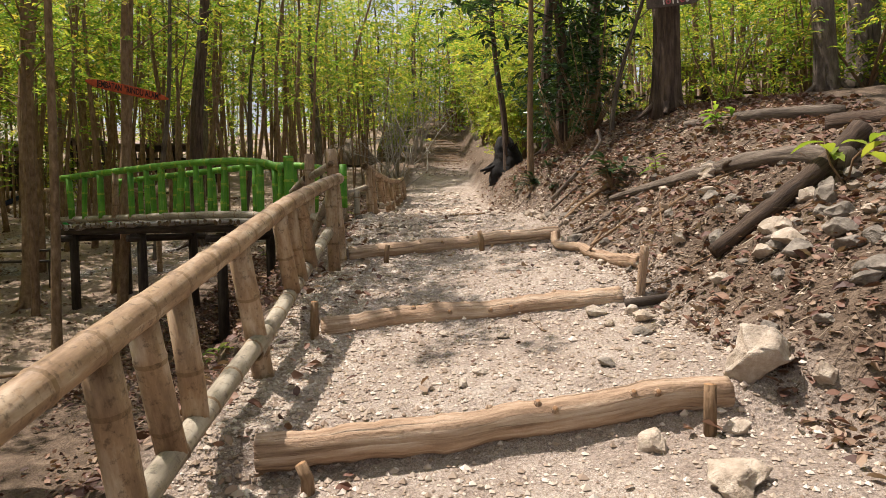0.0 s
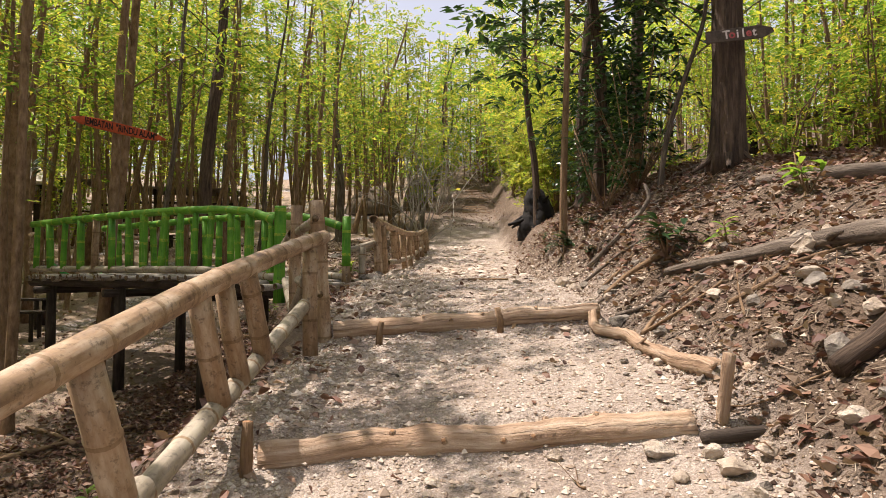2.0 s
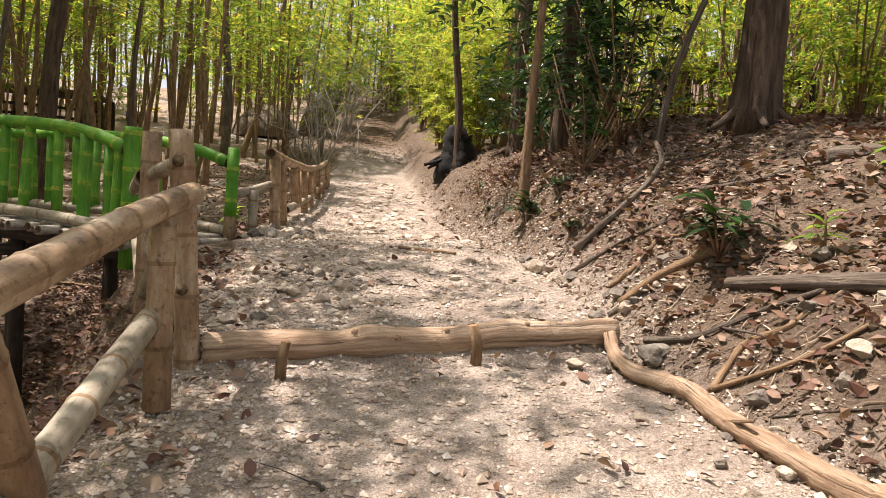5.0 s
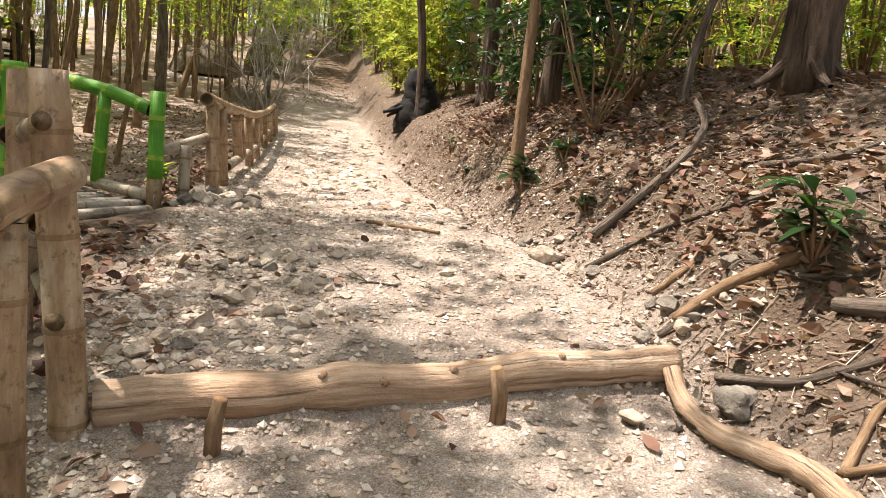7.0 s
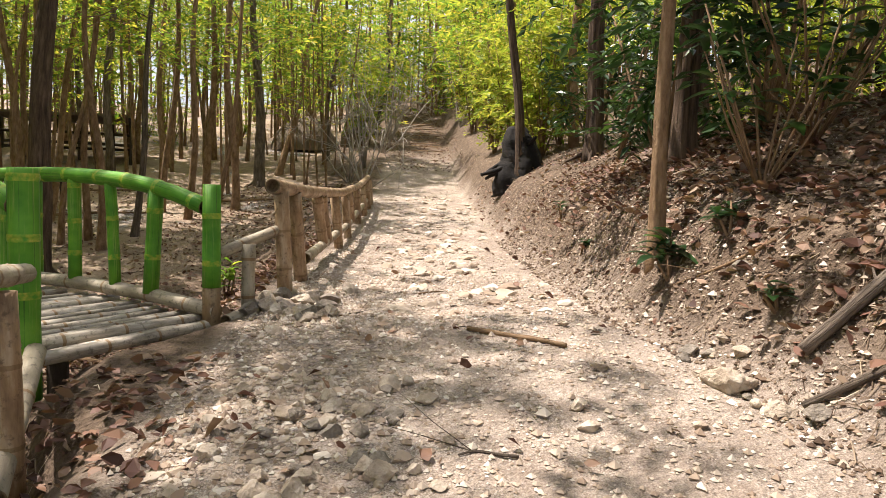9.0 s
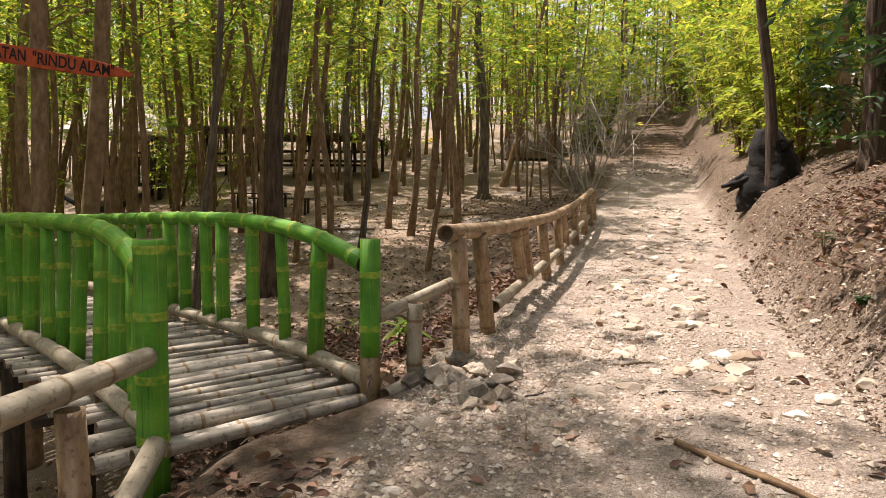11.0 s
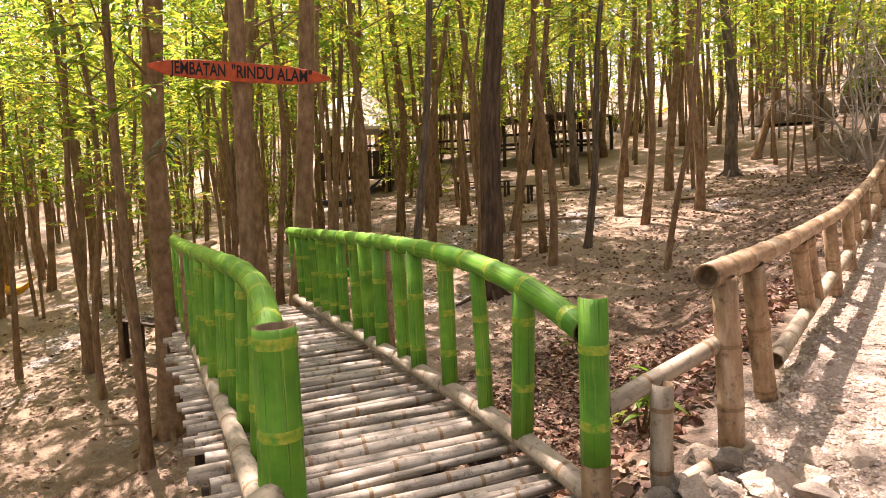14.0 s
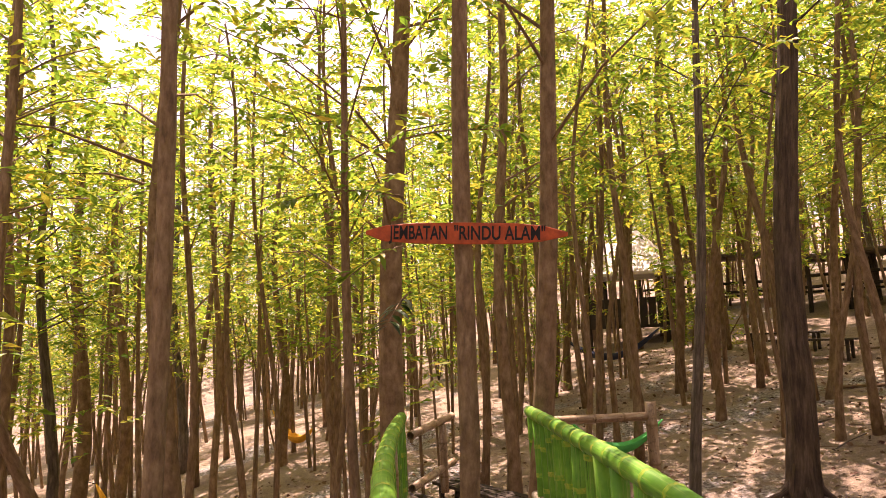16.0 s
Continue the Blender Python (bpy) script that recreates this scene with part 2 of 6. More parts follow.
def plain_mat(name, c, rough=0.7, var=0.25, scale=8):
    k = Mat(name, rough)
    k.color(k.ramp(k.noise(k.world_coord(), scale, 5), (0.3, tuple(v * (1 - var) for v in c)), (0.7, tuple(min(1, v * (1 + var)) for v in c))))
    return k.m


SIGN_RED = plain_mat("orange_red_paint", (0.42, 0.075, 0.022), 0.6, 0.35, 14)
SIGN_GREY = plain_mat("weathered_board", (0.085, 0.066, 0.052), 0.85, 0.4, 20)
INK = plain_mat("black_lettering", (0.012, 0.01, 0.01), 0.6)
INK_WHITE = plain_mat("white_lettering", (0.62, 0.56, 0.52), 0.7)
INK_RED = plain_mat("red_lettering", (0.45, 0.10, 0.10), 0.7)
ROOF = plain_mat("pale_roof_sheet", (0.62, 0.55, 0.50), 0.6, 0.2, 2)
THATCH = wood_mat("thatch", (0.09, 0.07, 0.05), (0.22, 0.17, 0.12), (0.36, 0.30, 0.22), (40, 3, 1), 1.0)
YELLOW = plain_mat("yellow_fabric", (0.80, 0.42, 0.04), 0.8, 0.2, 5)
GREEN_CLOTH = plain_mat("green_fabric", (0.05, 0.42, 0.10), 0.8, 0.2, 5)
NAVY = plain_mat("dark_blue_fabric", (0.03, 0.04, 0.075), 0.8, 0.2, 5)
ROPE = plain_mat("wire_tie", (0.10, 0.075, 0.05), 0.7)


# ---- geometry helpers ----
class Geo:
    """Vertices, faces, texture coordinates and material slots of one mesh."""
    def __init__(self):
        self.v, self.f, self.uv, self.mi = [], [], [], []

    def add(self, verts, faces, uvs=None, slot=0):
        o = len(self.v)
        self.v.extend(verts)
        for i, f in enumerate(faces):
            self.f.append(tuple(o + q for q in f))
            self.uv.extend(uvs[i] if uvs else [(0, 0)] * len(f))
            self.mi.append(slot[i] if isinstance(slot, list) else slot)

    def mesh(self, name, mats, smooth=True):
        me = bpy.data.meshes.new(name)
        me.from_pydata([tuple(p) for p in self.v], [], self.f)
        lay = me.uv_layers.new(name="UVMap")
        lay.data.foreach_set("uv", np.array(self.uv, "f").ravel())
        me.polygons.foreach_set("material_index", np.array(self.mi, "i"))
        me.polygons.foreach_set("use_smooth", np.full(len(self.f), smooth))
        for m in (mats if isinstance(mats, (list, tuple)) else [mats]):
            me.materials.append(m)
        me.update()
        return me


def part(name, geo, mats, parent=None, label="", smooth=True):
    ob = new(name, geo.mesh(name, mats, smooth) if isinstance(geo, Geo) else geo)
    if parent is not None:
        ob.parent = parent
        ob.matrix_parent_inverse = parent.matrix_basis.inverted()
    if label:
        tagged(ob, label)
    return ob


def thing(name, label, category, group="", at=(0, 0, 0), kind=""):
    ob = new(name)
    ob.empty_display_size = 0.2
    ob.matrix_basis = Matrix.Translation(at)
    return tagged(ob, label, category, group, kind)


def frames(pts, t=None):
    """Tangent and two side vectors at every point of a path."""
    t = np.gradient(pts, axis=0) if t is None else np.array(t, float)
    t /= np.linalg.norm(t, axis=1)[:, None]
    ref = np.array([0, 0, 1.0]) if abs(t[0][2]) < 0.9 else np.array([1.0, 0, 0])
    s = np.cross(t, ref)
    s /= np.linalg.norm(s, axis=1)[:, None]
    return t, s, np.cross(s, t)


def tube(g, pts, rad, sides=10, slots=None, caps=True, rough=0.0, seed=0, tan=None, flute=0.0):
    pts = np.asarray(pts, float)
    rad = np.broadcast_to(np.asarray(rad, float), (len(pts),)).copy()
    r = np.random.default_rng(seed + 11)
    _, s, u = frames(pts, tan)
    ang = np.linspace(0, 2 * np.pi, sides, endpoint=False)
    prof = 1 + rough * r.uniform(-1, 1, (len(pts), sides)) + flute * r.uniform(-1, 1, sides)[None]
    ring = pts[:, None] + (np.cos(ang)[None, :, None] * s[:, None] + np.sin(ang)[None, :, None] * u[:, None]) * (rad[:, None] * prof)[:, :, None]
    verts = ring.reshape(-1, 3).tolist()
    length = np.concatenate(([0], np.cumsum(np.linalg.norm(np.diff(pts, axis=0), axis=1))))
    off = r.uniform(0, 50)
    faces, uvs, mi = [], [], []
    for i in range(len(pts) - 1):
        for j in range(sides):
            k = (j + 1) % sides
            faces.append((i * sides + j, i * sides + k, (i + 1) * sides + k, (i + 1) * sides + j))
            a, b = off + j / sides * 0.4, off + (j + 1) / sides * 0.4
            uvs.append([(a, length[i] + off), (b, length[i] + off), (b, length[i + 1] + off), (a, length[i + 1] + off)])
            mi.append(slots[i] if slots else 0)
    if caps:
        for i, rev in ((0, True), (len(pts) - 1, False)):
            c = [i * sides + j for j in range(sides)]
            faces.append(tuple(c[::-1] if rev else c))
            uvs.append([(off + 0.1 * math.cos(a), off + 0.1 * math.sin(a)) for a in ang])
            mi.append(2 if slots else 0)
    g.add(verts, faces, uvs, mi)


def bamboo(a, b, r, bend=0.0, step=0.32, seed=0, via=None, hollow=True, sides=12, band=0):
    """One bamboo culm from a to b with swollen joints and hollow ends. Slots: culm, joint, inside."""
    q = np.random.default_rng(seed + 100)
    a, b = np.array(a, float), np.array(b, float)
    if via is None:
        up = np.array([q.uniform(-1, 1), q.uniform(-1, 1), q.uniform(-1, 1)]) * bend
        def at(t):
            return a + (b - a) * t + up * 4 * t * (1 - t)
    else:
        way = np.array([a, *[np.array(p, float) for p in via], b])
        acc = np.concatenate(([0], np.cumsum(np.linalg.norm(np.diff(way, axis=0), axis=1))))
        acc /= acc[-1]
        fine = np.linspace(0, 1, 60)
        line = np.stack([np.interp(fine, acc, way[:, i]) for i in range(3)], 1)
        for _ in range(6):
            line[1:-1] = (line[:-2] + 2 * line[1:-1] + line[2:]) / 4
        def at(t):
            return np.array([np.interp(t, fine, line[:, i]) for i in range(3)])
    length = np.linalg.norm(b - a)
    ts, rr, sl = [0.0], [r], []
    d = q.uniform(0.3, 0.9) * step
    while d < length - 0.04:
        for dd, k, slot in ((-0.02, 0.985, 0), (-0.006, 1.05, 1), (0.0, 1.0, 1), (0.005, 1.055, 0), (0.02, 0.985, 0)):
            if 0.0 < (d + dd) / length < 1.0:
                ts.append((d + dd) / length), rr.append(r * k), sl.append(max(slot, band if dd > -0.01 else 0))
        nxt = d + step * q.uniform(0.8, 1.2)
        if nxt < length:
            ts.append((d + nxt) / 2 / length), rr.append(r * q.uniform(0.95, 0.99)), sl.append(0)
        d = nxt
    ts.append(1.0), rr.append(r * 0.97), sl.append(0)
    order = np.argsort(ts, kind="stable")
    ts, rr = np.array(ts)[order], np.array(rr)[order]
    pts = np.array([at(t) for t in ts])
    slots = (sl + [0])[:len(ts) - 1]
    g = Geo()
    tan = np.gradient(pts, axis=0)
    if hollow:
        ax0 = (pts[1] - pts[0]) / np.linalg.norm(pts[1] - pts[0])
        ax1 = (pts[-1] - pts[-2]) / np.linalg.norm(pts[-1] - pts[-2])
        pts = np.concatenate(([pts[0] + ax0 * 0.06, pts[0] + ax0 * 0.001], pts, [pts[-1] - ax1 * 0.001, pts[-1] - ax1 * 0.06]))
        rr = np.concatenate(([r * 0.76, r * 0.8], rr, [r * 0.78, r * 0.74]))
        slots = [2, 2] + slots + [2, 2]
        tan = np.concatenate(([ax0, ax0], tan, [ax1, ax1]))
    tube(g, pts, rr, sides, slots, True, 0.0, seed, tan)
    return g


def smooth_path(pts, n=24):
    p = np.array(pts, float)
    acc = np.concatenate(([0], np.cumsum(np.linalg.norm(np.diff(p, axis=0), axis=1))))
    fine = np.linspace(0, acc[-1], n)
    line = np.stack([np.interp(fine, acc, p[:, i]) for i in range(3)], 1)
    for _ in range(3):
        line[1:-1] = (line[:-2] + 2 * line[1:-1] + line[2:]) / 4
    return line


def ico(sub, seed, squash=(1, 1, 1), amp=0.28, cut=0.0):
    bm = bmesh.new()
    bmesh.ops.create_icosphere(bm, subdivisions=sub, radius=1)
    q = np.random.default_rng(seed)
    off = Vector(q.uniform(-50, 50, 3))
    planes = [(Vector(q.normal(size=3)).normalized(), q.uniform(0.5, 0.78)) for _ in range(15)]
    v = []
    for b in bm.verts:
        p = b.co.copy()
        for nrm, dist in planes:
            over = p.dot(nrm) - dist
            if over > 0:
                p -= nrm * over
        p *= 1 + amp * noise.noise(b.co * 1.4 + off) + amp * 0.4 * noise.noise(b.co * 4 + off) + amp * 0.18 * noise.noise(b.co * 9 + off)
        v.append((p.x * squash[0], p.y * squash[1], p.z * squash[2]))
    f = [tuple(w.index for w in face.verts) for face in bm.faces]
    bm.free()
    return v, f


# ---- line of the footbridge: start, along, across ----
BP, BU, BN = np.array([-1.89, 10.36]), np.array([-0.871, 0.491]), np.array([0.491, 0.871])
SPAN, HALF = 5.75, 0.63


def on_bridge(s, w, z):
    p = BP + BU * s + BN * w
    return (p[0], p[1], z)


def deck_z(s):
    return float(np.interp(s, (-0.1, 0.5, 1.3, 2.5, 4.5, 6.0), (1.35, 1.39, 1.42, 1.42, 1.39, 1.37)))


# ---- the lie of the land ----
def sstep(a, b, v):
    u = np.clip((v - a) / (b - a), 0, 1)
    return u * u * (3 - 2 * u)

TRAIL_Y = (-30, -6, 0, 3.05, 3.3, 4.95, 5.25, 7.45, 7.75, 9.0, 10.5, 12.5, 16, 20, 23, 28, 34, 42, 60, 100, 400)
TRAIL_Z = (-5, -1.0, -0.08, 0.24, 0.42, 0.54, 0.72, 0.93, 1.1, 1.27, 1.38, 1.42, 1.5, 1.78, 2.1, 2.6, 3.9, 5.6, 10, 17, 40)

def trail_z(x, y):
    """Height of the trodden trail: three log steps, then a long ramp uphill."""
    return np.interp(y - 0.07 * x, TRAIL_Y, TRAIL_Z) + 0.075 * np.clip(x, -2, 2) * (1 - sstep(8, 14, y))

def wood_z(x, y):
    """Height of the woodland floor on the downhill side."""
    far = np.interp(y, (-30, 2, 10, 12, 28, 60, 100, 400), (-3, -1.2, -0.66, -0.3, 2.6, 9, 15, 36))
    return far - 0.05 * np.clip(-x - 14, 0, 60) - 0.5 * sstep(-20, -40, x) + 24 * sstep(42, 120, -x)

def bank_edge(y):
    return np.interp(y, (-5, 2, 4, 8, 9.5, 10.5, 12, 20, 30, 60), (2.0, 1.9, 1.65, 1.35, 1.3, 1.1, 1.1, 1.2, 1.2, 1.4))

def height(x, y):
    x = np.asarray(x, float); y = np.asarray(y, float)
    z = trail_z(x, y)
    left = np.interp(y, (0, 9, 9.6, 10.6, 11.3, 16, 26), (-1.2, -1.35, -1.8, -1.85, -1.5, -1.5, -1.6))
    drop = sstep(0, 1.0, (left - x) / np.interp(y, (0, 9, 12, 28), (1.9, 1.6, 1.8, 3.0)))
    z = z * (1 - drop) + np.minimum(wood_z(x, y), z + 0.6) * drop
    d = np.clip(x - bank_edge(y), 0, None)
    steep = np.interp(y, (0, 3, 6, 8.5, 11.5), (0.1, 0.15, 0.4, 0.5, 1.0))
    rise = 0.50 * np.minimum(d, 1.9) + 0.10 * np.clip(d - 1.9, 0, 60) + steep * 0.62 * sstep(-0.1, 0.7, d)
    s, w = (x - BP[0]) * BU[0] + (y - BP[1]) * BU[1], (x - BP[0]) * BN[0] + (y - BP[1]) * BN[1]
    under = sstep(-0.16, 0.0, s) * (1 - sstep(SPAN, SPAN + 0.3, s)) * (1 - sstep(0.72, 0.95, np.abs(w)))
    return (z + rise) * (1 - under) + np.minimum(z + rise, 1.2 - 0.5 * np.clip(s, 0, 1)) * under

def ground_at(x, y):
    return float(height(x, y)) + bumps(x, y)


def bumps(x, y):
    return 0.035 * noise.noise((x * 1.1, y * 1.1, 3)) + 0.02 * noise.noise((x * 3.7, y * 3.7, 9)) + 0.009 * noise.noise((x * 11, y * 11, 5))


def spaced(lo, f0, f1, hi, fine, grow):
    """Grid lines that are fine between f0 and f1 and widen outwards."""
    a = list(np.arange(f0, f1, fine))
    d = fine
    while a[-1] < hi:
        d *= grow
        a.append(a[-1] + d)
    d = fine
    while a[0] > lo:
        d *= grow
        a.insert(0, a[0] - d)
    return np.array(a)


def build_ground():
    xs, ys = spaced(-420, -2.4, 2.9, 420, 0.045, 1.055), spaced(-60, 1.2, 12.8, 620, 0.05, 1.035)
    X, Y = np.meshgrid(xs, ys)
    Z = height(X, Y)
    for i in range(Z.shape[0]):
        for j in range(Z.shape[1]):
            if abs(X[i, j]) < 60 and Y[i, j] < 80:
                Z[i, j] += bumps(X[i, j], Y[i, j])
    n = len(xs)
    idx = np.arange(X.size).reshape(X.shape)
    faces = np.stack([idx[:-1, :-1], idx[:-1, 1:], idx[1:, 1:], idx[1:, :-1]], -1).reshape(-1, 4)
    me = bpy.data.meshes.new("ground")
    me.from_pydata(np.stack([X, Y, Z], -1).reshape(-1, 3).tolist(), [], faces.tolist())
    me.polygons.foreach_set("use_smooth", np.ones(len(faces), bool))
    wob = 0.25 * np.sin(Y * 2.1 + np.sin(X * 3)) * 0.5
    path = sstep(-1.55, -1.15, X + wob * 0.3) * (1 - sstep(-0.15, 0.35, X - bank_edge(Y) + wob * 0.4)) * (1 - sstep(30, 37, Y))
    low = 1 - sstep(15, 19, Y)
    wood = 1 - sstep(-4.6 - 1.8 * low, -2.8 - 1.6 * low, X + wob)
    col = np.stack([path, wood, path * 0, path * 0 + 1], -1).reshape(-1, 4)
    a = me.attributes.new("zone", "FLOAT_COLOR", "POINT")
    a.data.foreach_set("color", col.astype("f").ravel())
    me.materials.append(GROUND)
    ob = new("ground", me)
    return tagged(ob, "dry brown earth hillside with a pale trodden stony trail", "ground", kind="structure")


build_ground()


# ---- log steps ----
def log_mesh(pts, r0, r1, seed, mat=LOG, sides=24, knots=6, rough=0.03, n=60):
    g = Geo()
    line = smooth_path(pts, n)
    q = np.random.default_rng(seed)
    rad = np.linspace(r0, r1, n) * (1 + 0.2 * np.array([noise.noise((i * 0.2, seed, 0)) + 0.4 * noise.noise((i * 0.7, seed, 4)) for i in range(n)]))
    line[:, 2] += 0.018 * np.array([noise.noise((i * 0.11, seed, 8)) for i in range(n)])
    line[:, 1] += 0.03 * np.array([noise.noise((i * 0.1, seed, 12)) for i in range(n)])
    tube(g, line, rad, sides, [0] * (n - 1), True, rough, seed, None, 0.06)
    for k in range(knots):
        i = q.integers(3, n - 3)
        a = q.uniform(0.3, 2.4)
        d = np.array([0.0, -math.cos(a), math.sin(a)])
        p = line[i] + d * rad[i] * 0.85
        tube(g, [p, p + d * 0.02, p + d * 0.028], [0.024, 0.018, 0.012], 7, [0, 0], True, 0.1, seed + k)
    g.mi = [1 if m == 2 else m for m in g.mi]
    return g


def log_step(a, b, sag, r0, r1, seed, stakes, label):
    t = thing("log_step", label, "log step", "log steps of the trail", a)
    mid = [tuple(np.array(a) + (np.array(b) - np.array(a)) * f + np.array(s)) for f, s in sag]
    part("log", log_mesh([a, *mid, b], r0, r1, seed), [LOG, LOG_END], t)
    for i, (x, y, h, lean) in enumerate(stakes):
        z = ground_at(x, y)
        g = Geo()
        tube(g, [(x, y, z - 0.08), (x, y, z + h * 0.5), (x + lean, y, z + h)], [0.032, 0.03, 0.026], 9, [0, 0], True, 0.12, seed + i)
        g.mi = [1 if m == 2 else m for m in g.mi]
        part("stake", g, [BARK, LOG_END], t, "split wooden stake driven in front of the log")
    return t


log_step((-0.86, 3.04, 0.31), (1.38, 3.30, 0.49), [(0.3, (0, 0, -0.02)), (0.6, (0, 0.02, -0.015)), (0.85, (0, 0, 0.01))], 0.085, 0.082, 3,
         [(-0.60, 2.88, 0.13, -0.03), (1.22, 3.12, 0.24, 0.0)], "pale peeled log laid across the trail as a step")
log_step((-0.92, 5.06, 0.53), (1.34, 5.24, 0.72), [(0.25, (0, 0, 0.02)), (0.6, (0, 0, 0.0))], 0.105, 0.098, 5,
         [(-0.94, 4.90, 0.27, 0.0)], "thick brown peeled log laid across the trail as a step")
log_step((-1.05, 7.55, 0.97), (1.30, 7.72, 1.18), [(0.3, (0, 0, 0.0)), (0.55, (0, -0.02, -0.01)), (0.8, (0, 0, 0.0))], 0.095, 0.075, 8,
         [(-0.62, 7.36, 0.20, 0.02), (0.42, 7.42, 0.22, -0.03)], "bent rough log laid across the trail as a step")


# ---- bamboo fences ----
def post(name, t, a, b, r, seed, mat=BAMBOO, label=""):
    return part(name, bamboo(a, b, r, 0.006, 0.34, seed), [mat, BAMBOO_NODE, BAMBOO_IN], t, label)


def lower_fence():
    t = thing("bamboo_fence", "weathered tan bamboo handrail fence along the trail edge", "fence", at=(-1.1, 4, ground_at(-1.1, 4)))
    x = -1.12
    part("top_rail", bamboo((x, -0.6, 0.44), (x, 7.41, 1.81), 0.062, 0, 0.36, 1, via=[(x, 1.66, 0.87), (x + 0.02, 3.75, 1.27), (x - 0.01, 4.9, 1.47), (x - 0.03, 6.9, 1.745)]), [BAMBOO, BAMBOO_NODE, BAMBOO_IN], t)
    part("bottom_rail", bamboo((x + 0.03, 0.4, -0.02), (x + 0.02, 4.15, 0.68), 0.055, 0.01, 0.34, 2), [BAMBOO_GREY, BAMBOO_NODE, BAMBOO_IN], t)
    part("bottom_rail", bamboo((x + 0.02, 3.9, 0.60), (x - 0.04, 6.95, 1.25), 0.055, 0.01, 0.34, 3), [BAMBOO_GREY, BAMBOO_NODE, BAMBOO_IN], t)
    for i, (y0, z0, y1, z1, r) in enumerate(((0.9, -0.1, 0.85, 0.68, 0.07), (1.5, 0.0, 1.4, 0.78, 0.065), (2.38, 0.22, 2.22, 0.93, 0.066), (2.72, 0.42, 2.55, 0.99, 0.062), (3.0, 0.46, 2.9, 1.06, 0.058),
                                             (4.22, 0.2, 3.78, 1.22, 0.066), (4.98, 0.84, 4.75, 1.40, 0.06), (5.30, 0.90, 5.08, 1.46, 0.055), (5.70, 0.98, 5.45, 1.52, 0.058), (6.92, 0.84, 6.98, 1.70, 0.062))):
        post("post", t, (x + 0.01, y0, z0), (x - 0.02, y1, z1), r, 20 + i)
    end = post("end_post", t, (-1.115, 7.5, 0.80), (-1.22, 7.5, 2.135), 0.066, 41)
    for z, hx in ((1.97, -1.207), (1.31, -1.155)):
        g = Geo()
        tube(g, [(hx, 7.428, z), (hx, 7.434, z)], [0.032, 0.024], 12, None, True)
        part("peg_hole", g, BAMBOO_IN, end, "dark cut end of a cross pole set in the post")


lower_fence()


def link_fence():
    t = thing("bamboo_fence", "short grey bamboo guard rail beside the green bridge", "fence", at=(-1.6, 8.4, 1.3))
    post("corner_post", t, (-1.62, 8.38, 0.75), (-1.62, 8.38, 2.17), 0.062, 50, BAMBOO)
    part("rail", bamboo((-1.66, 8.36, 1.88), (-2.13, 9.70, 1.77), 0.05, 0.005, 0.4, 51), [BAMBOO_GREY, BAMBOO_NODE, BAMBOO_IN], t)
    part("rail", bamboo((-1.74, 8.75, 1.05), (-2.09, 9.70, 1.38), 0.052, 0.0, 0.4, 52), [BAMBOO_GREY, BAMBOO_NODE, BAMBOO_IN], t)
    post("short_post", t, (-1.80, 8.98, 0.9), (-1.82, 8.98, 1.78), 0.05, 53, BAMBOO)
    part("rail", bamboo((-1.21, 7.5, 1.97), (-1.62, 8.42, 1.90), 0.045, 0.0, 0.4, 54), [BAMBOO_GREY, BAMBOO_NODE, BAMBOO_IN], t)
    part("rail", bamboo((-1.15, 7.5, 1.31), (-1.62, 8.42, 1.42), 0.045, 0.0, 0.4, 55), [BAMBOO_GREY, BAMBOO_NODE, BAMBOO_IN], t)
    part("brace", bamboo((-1.25, 7.55, 1.62), (-1.72, 8.55, 1.0), 0.045, 0.0, 0.4, 56), [BAMBOO_GREY, BAMBOO_NODE, BAMBOO_IN], t)


link_fence()


